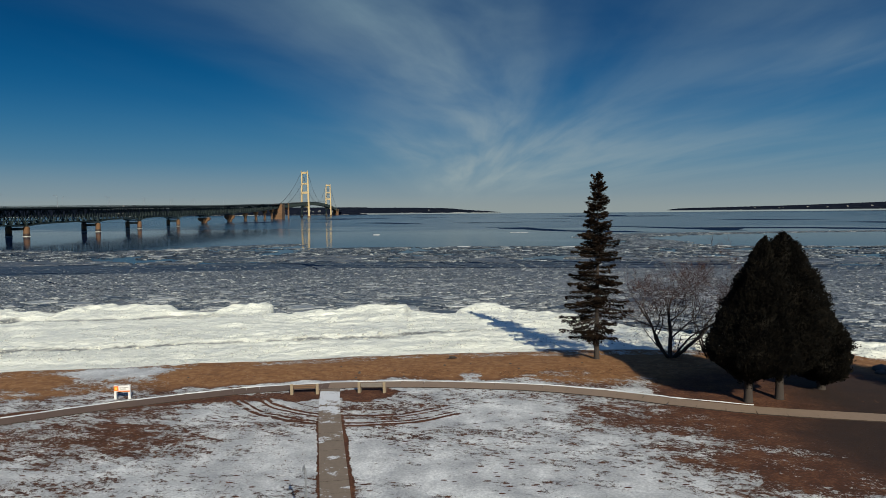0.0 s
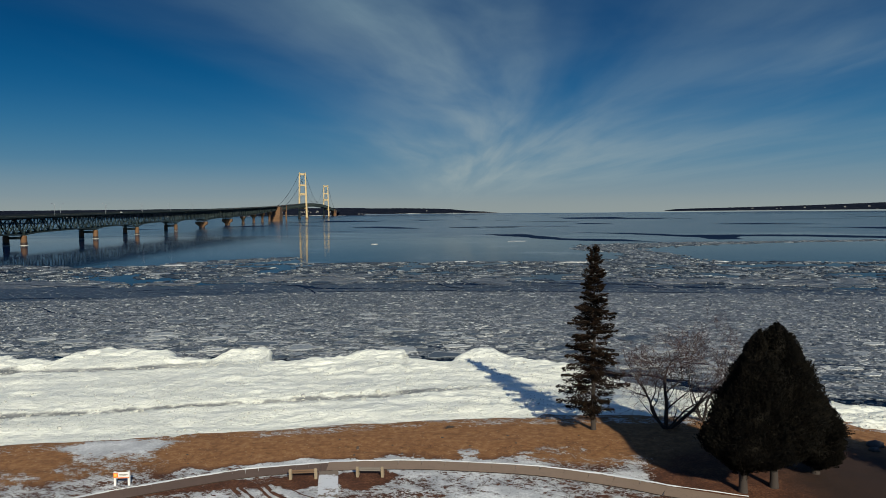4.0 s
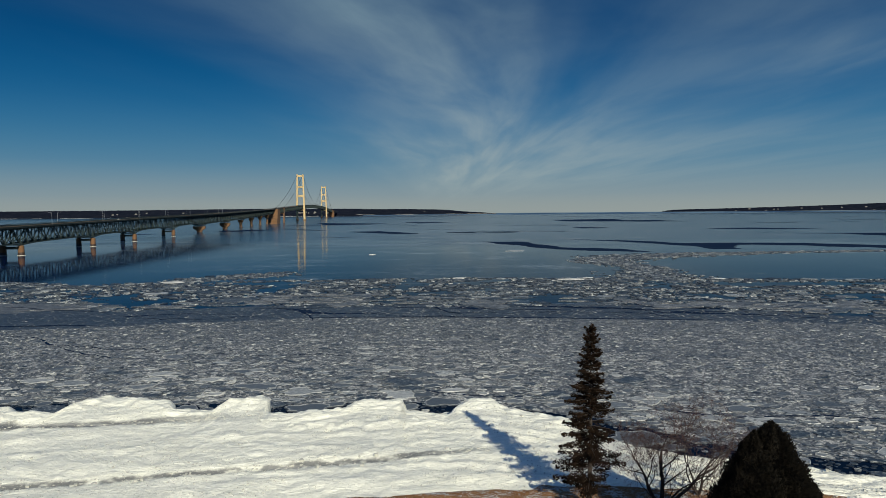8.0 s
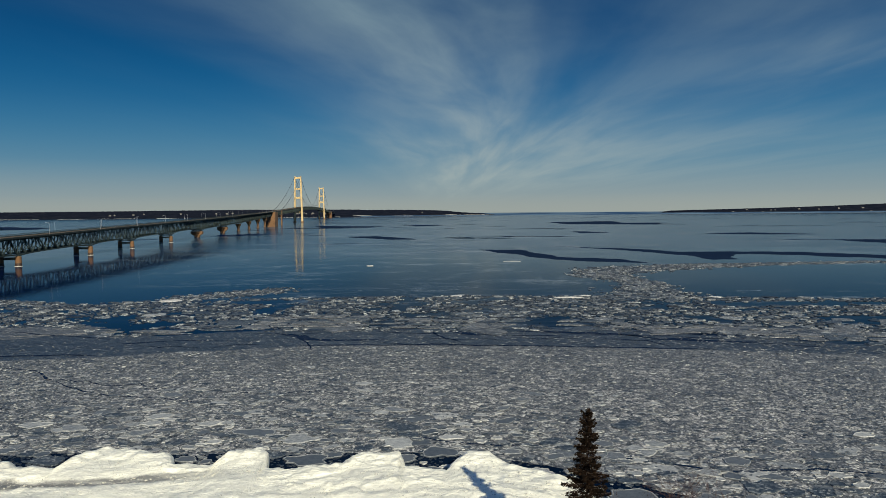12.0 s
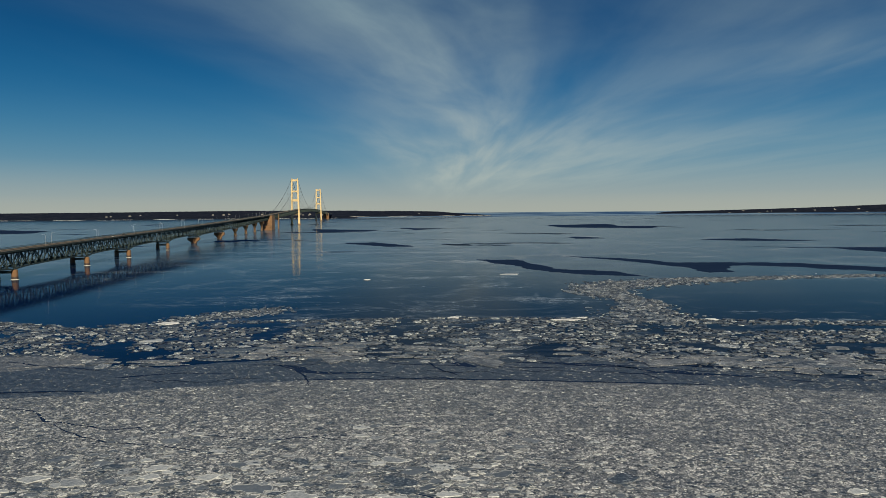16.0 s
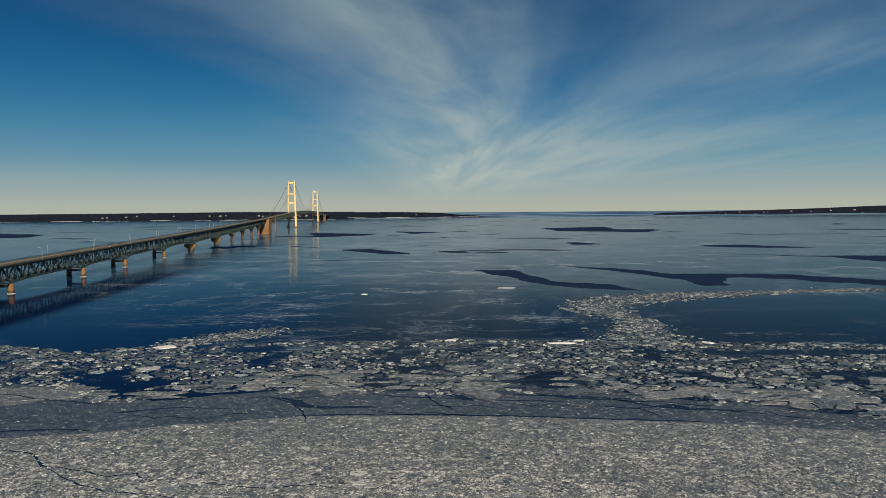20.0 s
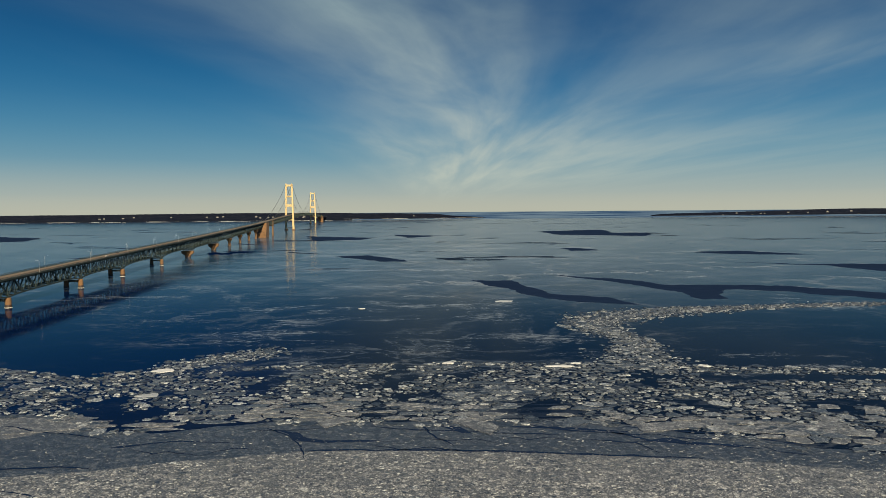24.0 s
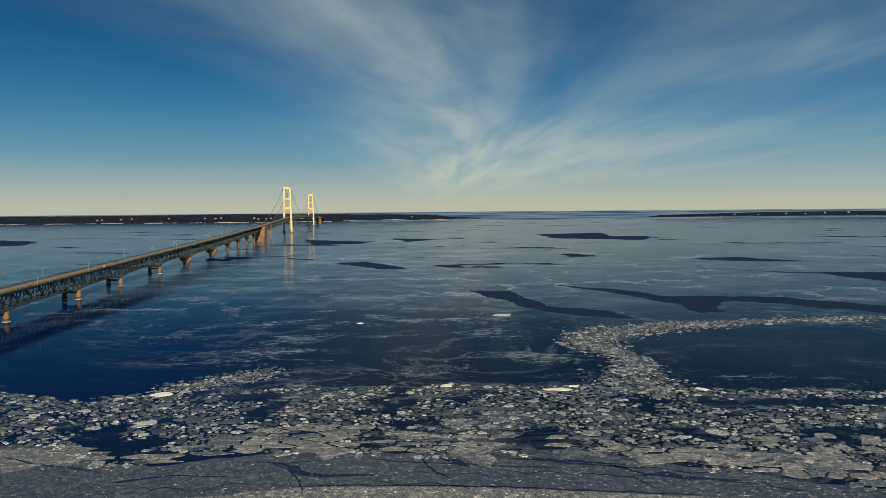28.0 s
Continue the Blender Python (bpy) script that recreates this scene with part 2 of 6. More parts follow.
def plain(name, color, rough=0.7, metal=0.0, scale=3.0, vary=0.3, bump=0.2, distance=0.02, wear=None):
    """A surface with grain at two scales and, where given, stains of another colour."""
    mat, n = material(name)
    p = n.place()
    a, b = n.noise(p, scale, 6.0, 0.6), n.noise(p, scale * 0.13, 4.0)
    dark = tuple(v * (1 - vary) for v in color)
    light = tuple(min(1, v * (1 + vary)) for v in color)
    c = n.mix(n.m("MULTIPLY", n.m("ADD", a, b), 0.5), dark, light)
    tint = n.node("ShaderNodeObjectInfo", "Random")
    c = n.mix(n.m("MULTIPLY", tint, 0.18), c, dark)
    if wear:
        c = n.mix(n.step(n.noise(p, scale * 0.5, 7.0, 0.7), 0.56, 0.68), c, wear)
    n.surface(c, rough, metal, a, bump, distance)
    return mat


def make_ground():
    """Thin snow over winter grass, bare soil and a strip of beach sand."""
    mat, n = material("winter lawn and beach")
    p = n.place()
    x, y, z = n.xyz(p)
    wob = n.m("MULTIPLY", n.m("SUBTRACT", n.noise(p, 0.22, 4.0, 0.6), 0.5), 5.0)
    yy = n.m("ADD", y, wob)
    # the sand begins just past the footpath
    arc = n.m("SUBTRACT", 57.4, n.m("MULTIPLY", n.m("POWER", n.m("ABSOLUTE", n.m("ADD", x, 5.0)), 1.7), 0.021))
    sand = n.step(n.m("SUBTRACT", yy, arc), -0.6, 0.8)

    def near(cx, cy, r, soft, src_y=None):
        d = n.m("SQRT", n.m("ADD", n.m("POWER", n.m("SUBTRACT", x, cx), 2.0), n.m("POWER", n.m("SUBTRACT", src_y or y, cy), 2.0)))
        return n.m("SUBTRACT", 1.0, n.step(n.m("ADD", d, n.m("MULTIPLY", wob, 0.7)), r - soft, r + soft))

    patch = n.m("MAXIMUM", n.m("MAXIMUM", near(-28.5, 56.0, 5.6, 2.4), near(-36.0, 52.0, 5.0, 3.0)), n.m("MAXIMUM", near(14.8, 53.2, 4.6, 1.4), n.m("MAXIMUM", near(9.6, 55.4, 4.4, 1.4), near(18.3, 50.8, 2.6, 1.2))))
    patch = n.m("MAXIMUM", patch, near(2.0, 58.0, 1.6, 1.0))
    bare = n.m("MAXIMUM", near(24.0, 51.5, 6.5, 1.8), n.m("MAXIMUM", near(-11.6, 52.2, 1.7, 0.5), near(-6.4, 52.6, 1.9, 0.5)))
    thinner = n.m("MAXIMUM", near(28.0, 40.0, 12.0, 6.0), n.m("MULTIPLY", near(-24.0, 41.5, 9.0, 8.0), 0.55))
    thinner = n.m("MAXIMUM", thinner, n.m("MULTIPLY", near(14.0, 45.0, 6.0, 4.0), 0.6))
    verge = n.m("SUBTRACT", arc, y)
    thinner = n.m("MAXIMUM", thinner, n.m("MULTIPLY", n.m("SUBTRACT", 1.0, n.step(n.m("ABSOLUTE", n.m("SUBTRACT", verge, 4.4)), 0.5, 1.3)), n.m("SUBTRACT", 1.0, n.step(x, -16.0, -8.0))))
    bare = n.m("MAXIMUM", bare, n.m("MAXIMUM", near(32.0, 53.0, 7.0, 3.0), n.m("MULTIPLY", near(36.0, 40.0, 10.0, 6.0), 0.45)))
    walk_x = n.m("SUBTRACT", -5.75, n.m("MULTIPLY", n.m("SUBTRACT", y, 33.2), 0.19))
    beside = n.m("ABSOLUTE", n.m("ADD", n.m("SUBTRACT", x, walk_x), n.m("MULTIPLY", wob, 0.06)))
    bare = n.m("MAXIMUM", bare, n.m("MULTIPLY", n.m("SUBTRACT", 1.0, n.step(n.m("ADD", beside, n.m("MULTIPLY", n.noise(p, 1.2, 4.0, 0.7), 0.5)), 1.08, 1.30)), n.m("SUBTRACT", 1.0, n.step(y, 44.0, 47.0))))
    fine = n.noise(n.stretch(p, 1.0, 1.2), 3.4, 8.0, 0.85)
    drift = n.node("ShaderNodeVectorRotate", 0, {"Vector": p, "Angle": 0.42}, rotation_type="Z_AXIS")
    mid = n.noise(n.stretch(drift, 0.65, 1.35), 0.9, 6.0, 0.74)
    broad = n.noise(n.stretch(p, 0.5, 1.0), 0.17, 4.0, 0.6)
    cover = n.m("ADD", n.m("MULTIPLY", fine, 1.25), n.m("ADD", n.m("MULTIPLY", mid, 0.85), n.m("MULTIPLY", broad, 0.80)))
    level = n.m("ADD", n.m("ADD", 1.335, n.m("MULTIPLY", thinner, 0.24)), n.m("ADD", n.m("MULTIPLY", bare, 0.8), n.m("MULTIPLY", n.m("MULTIPLY", sand, n.m("SUBTRACT", 1.0, patch)), 0.9)))
    level = n.m("ADD", level, n.m("MULTIPLY", n.m("MULTIPLY", sand, patch), 0.11))
    foot = n.m("SUBTRACT", y, n.m("SUBTRACT", 64.6, n.m("MULTIPLY", n.m("POWER", n.m("ABSOLUTE", n.m("SUBTRACT", x, 10.0)), 1.5), 0.0205)))
    level = n.m("SUBTRACT", level, n.m("MULTIPLY", n.step(n.m("ADD", foot, n.m("MULTIPLY", wob, 0.5)), -1.6, 1.4), 0.72))
    # tyre marks that swing round in front of the benches
    rr = n.m("SQRT", n.m("ADD", n.m("POWER", n.m("ADD", x, 6.2), 2.0), n.m("POWER", n.m("SUBTRACT", y, 56.2), 2.0)))
    rr = n.m("ADD", rr, n.m("MULTIPLY", n.noise(p, 0.25, 2.0), 0.8))
    marks = None
    for radius, width in ((11.9, 0.15), (11.35, 0.10), (10.3, 0.09), (9.75, 0.14), (8.4, 0.05)):
        m = n.m("SUBTRACT", 1.0, n.step(n.m("ABSOLUTE", n.m("SUBTRACT", rr, radius)), width * 0.5, width * 1.6))
        marks = m if marks is None else n.m("MAXIMUM", marks, m)
    marks = n.m("MULTIPLY", marks, n.m("SUBTRACT", 1.0, n.step(y, 50.5, 52.0)))
    marks = n.m("MULTIPLY", marks, n.m("MULTIPLY", n.step(n.noise(p, 0.7, 5.0, 0.7), 0.34, 0.50), n.step(n.m("SUBTRACT", n.noise(p, 0.11, 2.0), n.m("MULTIPLY", n.m("MAXIMUM", n.m("ADD", x, 8.0), 0.0), 0.024)), 0.24, 0.46)))
    # footprints
    prints = n.m("SUBTRACT", 1.0, n.step(n.cells(n.stretch(p, 0.6, 1.4), 1.5, "F1", "Distance", 1.0), 0.13, 0.20))
    prints = n.m("MULTIPLY", prints, n.step(n.noise(n.stretch(p, 1.0, 2.4), 0.16, 3.0), 0.42, 0.52))
    level = n.m("ADD", level, n.m("ADD", n.m("MULTIPLY", marks, 0.5), n.m("MULTIPLY", prints, 0.45)))
    snow = n.step(n.m("SUBTRACT", cover, level), -0.03, 0.06)
    grass = n.ramp(n.m("ADD", n.m("MULTIPLY", n.noise(p, 5.0, 7.0, 0.8), 0.7), n.m("MULTIPLY", n.noise(p, 0.7, 4.0), 0.3)), [(0.32, (0.012, 0.0044, 0.002)), (0.5, (0.066, 0.0225, 0.0085)), (0.68, (0.200, 0.090, 0.040))])
    dune = n.ramp(n.noise(p, 1.6, 8.0, 0.7), [(0.25, (0.090, 0.038, 0.012)), (0.5, (0.205, 0.096, 0.034)), (0.8, (0.33, 0.19, 0.085))])
    dune = n.mix(n.m("MULTIPLY", n.step(n.noise(n.stretch(p, 0.4, 1.0), 0.5, 6.0, 0.65), 0.50, 0.72), 0.65), dune, (0.085, 0.036, 0.015))
    pebble = n.step(n.cells(p, 2.2, "F1", "Distance", 1.0), 0.16, 0.10)
    dune = n.mix(n.m("MULTIPLY", pebble, 0.55), dune, (0.40, 0.30, 0.19))
    weed = n.m("MULTIPLY", n.step(n.noise(n.stretch(p, 0.8, 1.5), 2.6, 5.0, 0.75), 0.60, 0.68), n.step(n.noise(p, 0.3, 3.0), 0.46, 0.6))
    dune = n.mix(weed, dune, (0.022, 0.010, 0.005))
    soil = n.mix(n.m("MULTIPLY", sand, n.m("SUBTRACT", 1.0, bare)), grass, dune)
    # darker ground at lower right; the spot at y 50.5 is painted tree shade
    soil = n.mix(n.m("MULTIPLY", n.m("MAXIMUM", near(33.0, 39.5, 11.0, 3.0), near(33.0, 50.5, 7.0, 3.0)), 0.85), soil, (0.012, 0.0062, 0.0038))
    thin = n.ramp(n.m("ADD", n.m("MULTIPLY", n.noise(p, 0.5, 5.0), 0.6), n.m("MULTIPLY", n.noise(p, 7.0, 4.0), 0.4)), [(0.32, (0.262, 0.265, 0.268)), (0.5, (0.435, 0.435, 0.425)), (0.66, (0.70, 0.695, 0.665))])
    lift = n.m("ADD", n.m("MULTIPLY", snow, 0.6), n.m("MULTIPLY", fine, 0.6))
    n.surface(n.mix(snow, soil, thin), n.m("SUBTRACT", 0.95, n.m("MULTIPLY", snow, 0.25)), 0.0, lift, 0.8, 0.09, 0.3)
    return mat


def make_shelf():
    mat, n = material("wind packed shore ice")
    p = n.place()
    x, y, z = n.xyz(p)
    lumps = n.cells(n.stretch(p, 1.0, 1.4), 2.6, "SMOOTH_F1")
    grain = n.m("ADD", n.m("MULTIPLY", n.noise(n.stretch(p, 0.7, 1.3), 1.6, 9.0, 0.78), 0.8), n.m("MULTIPLY", lumps, 0.35))
    layer = n.noise(n.stretch(p, 0.12, 0.9), 1.0, 5.0, 0.6, 0.5)
    # the darker grain tones paint in the self-shadow between lumps
    c = n.ramp(n.m("ADD", n.m("MULTIPLY", grain, 0.55), n.m("MULTIPLY", layer, 0.5)), [(0.32, (0.50, 0.505, 0.45)), (0.50, (0.68, 0.68, 0.585)), (0.75, (0.87, 0.865, 0.745))])
    # refrozen melt in the hollow t1 between the ridges; a thinner dark line along hollow t2
    t1 = n.m("SUBTRACT", y, n.m("ADD", 92.9, n.m("MULTIPLY", n.m("ADD", x, 36.0), 0.12)))
    t2 = n.m("SUBTRACT", y, n.m("ADD", 74.6, n.m("MULTIPLY", n.m("ADD", x, 18.0), 0.185)))
    wob = n.m("SUBTRACT", n.noise(p, 0.35, 5.0, 0.65), 0.5)
    m1 = n.m("MULTIPLY", n.m("SUBTRACT", 1.0, n.step(n.m("ABSOLUTE", n.m("ADD", t1, n.m("MULTIPLY", wob, 3.0))), 0.9, 1.9)), n.m("SUBTRACT", 1.0, n.step(x, -44.0, -26.0)))
    m2 = n.m("MULTIPLY", n.m("SUBTRACT", 1.0, n.step(n.m("ABSOLUTE", n.m("ADD", t2, n.m("MULTIPLY", wob, 2.0))), 0.45, 1.05)), n.m("MULTIPLY", n.m("SUBTRACT", 1.0, n.step(x, -4.0, 10.0)), n.step(n.noise(p, 0.3, 3.0), 0.34, 0.48)))
    c = n.mix(n.m("MULTIPLY", n.m("MULTIPLY", n.m("MAXIMUM", m1, m2), n.step(n.noise(p, 1.4, 6.0, 0.75), 0.26, 0.42)), 0.92), c, (0.125, 0.130, 0.128))
    # sand blown over the landward foot
    foot = n.m("SUBTRACT", y, n.m("SUBTRACT", 64.6, n.m("MULTIPLY", n.m("POWER", n.m("ABSOLUTE", n.m("SUBTRACT", x, 10.0)), 1.5), 0.0205)))
    sandy = n.m("SUBTRACT", 1.0, n.step(n.m("ADD", foot, n.m("MULTIPLY", wob, 7.0)), 0.2, 3.8))
    c = n.mix(n.m("MULTIPLY", n.m("MULTIPLY", sandy, n.step(n.noise(p, 1.5, 6.0, 0.75), 0.36, 0.56)), 0.9), c, (0.30, 0.20, 0.115))
    dirt = n.step(n.noise(n.stretch(p, 0.25, 1.2), 0.7, 6.0, 0.7), 0.62, 0.72)
    c = n.mix(n.m("MULTIPLY", dirt, 0.45), c, (0.40, 0.41, 0.40))
    worn = n.step(n.noise(n.stretch(p, 0.10, 0.75), 1.0, 6.0, 0.7, 0.6), 0.52, 0.66)
    c = n.mix(n.m("MULTIPLY", worn, 0.5), c, (0.50, 0.50, 0.45))
    n.surface(c, 0.6, 0.0, grain, 0.85, 0.24, 0.4)
    return mat


def make_snowy_slab():
    """Concrete under thin frozen snow, which lies thicker towards the benches."""
    mat, n = material("concrete with thin frozen snow")
    p = n.place()
    y = n.xyz(p)[1]
    a, b = n.noise(p, 5.0, 6.0, 0.6), n.noise(p, 0.9, 7.0, 0.75)
    c = n.mix(a, (0.11, 0.083, 0.058), (0.21, 0.16, 0.115))
    deep = n.m("MULTIPLY", n.step(y, 45.5, 48.5), n.m("SUBTRACT", 1.0, n.step(y, 52.6, 53.6)))
    snow = n.step(n.m("ADD", b, n.m("MULTIPLY", deep, 0.15)), 0.57, 0.63)
    n.surface(n.mix(snow, c, (0.52, 0.525, 0.53)), 0.85, 0.0, n.m("ADD", a, snow), 0.4, 0.02)
    return mat


M = dict(
    water=make_water(),
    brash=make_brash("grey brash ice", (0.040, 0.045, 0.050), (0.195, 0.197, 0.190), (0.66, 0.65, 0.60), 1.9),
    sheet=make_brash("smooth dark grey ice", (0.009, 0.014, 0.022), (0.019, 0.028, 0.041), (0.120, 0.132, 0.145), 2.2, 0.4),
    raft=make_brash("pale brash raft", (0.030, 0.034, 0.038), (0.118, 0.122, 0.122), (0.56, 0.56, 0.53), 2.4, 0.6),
    floe=make_floe("snow crusted ice floe", 0.06), crumb=make_floe("pale ice fragment", 0.14), small_floe=make_floe("dark wet ice floe", -0.12), ground=make_ground(), shelf=make_shelf(),
    slab=plain("broom finished concrete", (0.215, 0.150, 0.100), 0.85, 0, 5.0, 0.3, 0.25, 0.01, (0.16, 0.115, 0.08)),
    white_ice=plain("bright snow covered ice", (0.44, 0.44, 0.42), 0.7, 0, 1.5, 0.2, 0.4, 0.05),
    snow=plain("ridge of shovelled snow", (0.52, 0.53, 0.52), 0.7, 0, 3.0, 0.15, 0.5, 0.06),
    green=plain("dark green bridge paint", (0.008, 0.019, 0.018), 0.75, 0, 0.6, 0.35, 0.1),
    ivory=plain("ivory tower paint", (0.43, 0.32, 0.155), 0.5, 0, 0.25, 0.12, 0.1),
    concrete=plain("weathered pier concrete", (0.125, 0.066, 0.029), 0.9, 0, 0.4, 0.35, 0.3, 0.1, (0.06, 0.036, 0.02)),
    wet_concrete=plain("dark wet concrete", (0.028, 0.016, 0.011), 0.6, 0, 0.6, 0.4, 0.3, 0.1),
    asphalt=plain("worn roadway", (0.115, 0.086, 0.056), 0.9, 0, 0.5, 0.25, 0.1),
    path_asphalt=plain("worn brown path asphalt", (0.105, 0.066, 0.046), 0.9, 0, 4.0, 0.3, 0.25, 0.01),
    snowy_slab=make_snowy_slab(),
    joint=plain("earth in the joints", (0.03, 0.02, 0.014), 1.0),
    rubble=plain("lumps of shore ice", (0.40, 0.40, 0.355), 0.9, 0, 2.0, 0.2, 0.3, 0.03),
    cable=plain("dark steel cable", (0.035, 0.04, 0.042), 0.6, 0.3, 1.0, 0.2, 0.0),
    steel=plain("galvanised steel", (0.36, 0.37, 0.38), 0.4, 0.8, 8.0, 0.2, 0.05),
    bark=plain("dark ridged bark", (0.036, 0.027, 0.022), 0.95, 0, 9.0, 0.45, 0.8, 0.03),
    twig=plain("reddish bare twigs", (0.033, 0.015, 0.013), 0.9, 0, 6.0, 0.4, 0.3),
)


# ---- helpers for meshes ----
def solid(name, verts, faces, mat, parent=None, smooth=False, label=""):
    me = bpy.data.meshes.new(name)
    me.from_pydata([tuple(v) for v in verts], [], [tuple(int(i) for i in f) for f in faces])
    me.materials.append(mat)
    if smooth:
        me.shade_smooth()
    me.update()
    ob = new(name, me)
    ob.parent = parent
    if label:
        ob["label"] = label
    return ob


def part(name, bm, mat, parent, label="", smooth=False):
    me = bpy.data.meshes.new(name)
    bmesh.ops.recalc_face_normals(bm, faces=bm.faces)
    bm.to_mesh(me)
    bm.free()
    me.materials.append(mat)
    if smooth:
        me.shade_smooth()
    ob = new(name, me)
    ob.parent = parent
    if label:
        ob["label"] = label
    return ob


def thing(name, m, label, category, group="", kind=""):
    ob = new(name)
    ob.matrix_world = m
    return tagged(ob, label, category, group, kind)


def box(bm, lo, hi, bevel=0.0, m=None):
    c = [(a + b) / 2 for a, b in zip(lo, hi)]
    s = [abs(b - a) for a, b in zip(lo, hi)]
    made = bmesh.ops.create_cube(bm, size=1, matrix=(m or Matrix()) @ Matrix.Translation(c) @ Matrix.Diagonal((*s, 1)))
    if bevel:
        edges = list({e for v in made["verts"] for e in v.link_edges})
        bmesh.ops.bevel(bm, geom=edges, offset=bevel, segments=1, affect="EDGES", profile=0.5)
    return bm


def prism(bm, outline, lo, hi, axis="y"):
    """An outline of (a, b) drawn out from lo to hi: along y the outline lies in x and z, along x in y and z, along z in x and y."""
    def at(a, b, c):
        return {"y": (a, c, b), "x": (c, a, b), "z": (a, b, c)}[axis]
    one, two = [bm.verts.new(at(a, b, lo)) for a, b in outline], [bm.verts.new(at(a, b, hi)) for a, b in outline]
    bm.faces.new(one), bm.faces.new(two[::-1])
    for i in range(len(outline)):
        j = (i + 1) % len(outline)
        bm.faces.new((one[i], two[i], two[j], one[j]))
    return bm


class Soup:
    """Collects many small pieces for one mesh."""

    def __init__(self):
        self.v, self.f = [], []

    def beam(self, a, b, w, h=None, sides=4):
        a, b = np.array(a, float), np.array(b, float)
        d = b - a
        n = np.linalg.norm(d)
        if n < 1e-6:
            return
        d /= n
        ref = np.array((0, 0, 1.0)) if abs(d[2]) < 0.95 else np.array((1.0, 0, 0))
        s = np.cross(d, ref)
        s /= np.linalg.norm(s)
        t = np.cross(s, d)
        h = w if h is None else h
        i = len(self.v)
        for p in (a, b):
            for u, v in ((-1, -1), (1, -1), (1, 1), (-1, 1)):
                self.v.append(p + s * u * w / 2 + t * v * h / 2)
        self.f += [(i, i + 1, i + 5, i + 4), (i + 1, i + 2, i + 6, i + 5), (i + 2, i + 3, i + 7, i + 6), (i + 3, i, i + 4, i + 7), (i + 3, i + 2, i + 1, i), (i + 4, i + 5, i + 6, i + 7)]

    def tube(self, pts, radii, sides=5):
        pts = np.array(pts, float)
        start = len(self.v)
        for k, p in enumerate(pts):
            d = pts[min(k + 1, len(pts) - 1)] - pts[max(k - 1, 0)]
            d /= np.linalg.norm(d) + 1e-9
            ref = np.array((0, 0, 1.0)) if abs(d[2]) < 0.9 else np.array((1.0, 0, 0))
            s = np.cross(d, ref)
            s /= np.linalg.norm(s)
            t = np.cross(s, d)
            for q in range(sides):
                a = 2 * math.pi * q / sides
                self.v.append(p + (s * math.cos(a) + t * math.sin(a)) * radii[k])
        for k in range(len(pts) - 1):
            for q in range(sides):
                a, b = start + k * sides + q, start + k * sides + (q + 1) % sides
                self.f.append((a, b, b + sides, a + sides))

    def chain(self, pts, w, h):
        """One unbroken bar of box section through all the points."""
        i = len(self.v)
        for p in np.array(pts, float):
            self.v += [p + np.array((u * w / 2, 0, v * h / 2)) for u, v in ((-1, -1), (1, -1), (1, 1), (-1, 1))]
        for k in range(len(pts) - 1):
            for q in range(4):
                a, b = i + 4 * k + q, i + 4 * k + (q + 1) % 4
                self.f.append((a, b, b + 4, a + 4))
        self.f += [(i + 3, i + 2, i + 1, i), tuple(len(self.v) - 4 + q for q in range(4))]

    def make(self, name, mat, parent=None, smooth=False, label=""):
        return solid(name, self.v, self.f, mat, parent, smooth, label)


def fbm(x, y, scale, octaves=4, seed=0.0):
    total, amp, norm = 0.0, 1.0, 0.0
    for _ in range(octaves):
        total += amp * noise.noise((x * scale, y * scale, seed))
        norm += amp
        scale, amp, seed = scale * 2.1, amp * 0.5, seed + 7.3
    return total / norm


def curve_at(points, x):
    xs, ys = zip(*points)
    return float(np.interp(x, xs, ys))


def sheet(name, xs, ys, height, mat):
    """A height field over a grid of lines."""
    v = [(x, y, height(x, y)) for y in ys for x in xs]
    w = len(xs)
    f = [(j * w + i, j * w + i + 1, j * w + w + i + 1, j * w + w + i) for j in range(len(ys) - 1) for i in range(w - 1)]
    return solid(name, v, f, mat, smooth=True)


# ---- the large structure ----
def shore_foot(x):
    """Where the shore ice meets the sand."""
    ragged = 1.1 * fbm(x, 0.0, 0.09, 4, 21.0)
    return ragged + 64.6 - 0.0205 * abs(x - 10) ** 1.5 if x < 10 else ragged + 65.6 - 0.10 * (x - 10) + (0.0 if x < 36 else -0.2 * (x - 36))


def ground_height(x, y):
    z = 1.6 + 0.10 * fbm(x, y, 0.05, 3, 3.0)
    z += 0.35 * math.exp(-(((x - 20) / 14) ** 2 + ((y - 60) / 7) ** 2))
    z += 0.25 * max(0.0, min(1.0, (y - 56) / 5)) * (0.4 + 0.6 * fbm(x, y, 0.12, 3, 8.0))
    over = y - shore_foot(x) - 3
    if over > 0:
        z -= 0.22 * over
    return max(z, -1.5)


def lines(*runs):
    out = []
    for lo, hi, n in runs:
        out += list(np.linspace(lo, hi, n, endpoint=False))
    return out + [runs[-1][1]]


ground = sheet("ground", lines((-2600, -140, 8), (-140, -62, 16), (-62, 62, 180), (62, 140, 16), (140, 2600, 8)), lines((-2600, -60, 8), (-60, 24, 24), (24, 82, 110)), ground_height, M["ground"])
tagged(ground, "lawn of thin patchy snow and brown grass with bare beach sand", "ground", kind="structure")

v = [(x, y, 0.0) for y in (75, 700, 4960) for x in (-7000, -700, 700, 7000)]
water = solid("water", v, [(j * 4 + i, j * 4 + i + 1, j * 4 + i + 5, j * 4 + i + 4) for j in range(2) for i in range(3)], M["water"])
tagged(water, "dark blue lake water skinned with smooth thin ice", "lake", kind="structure")

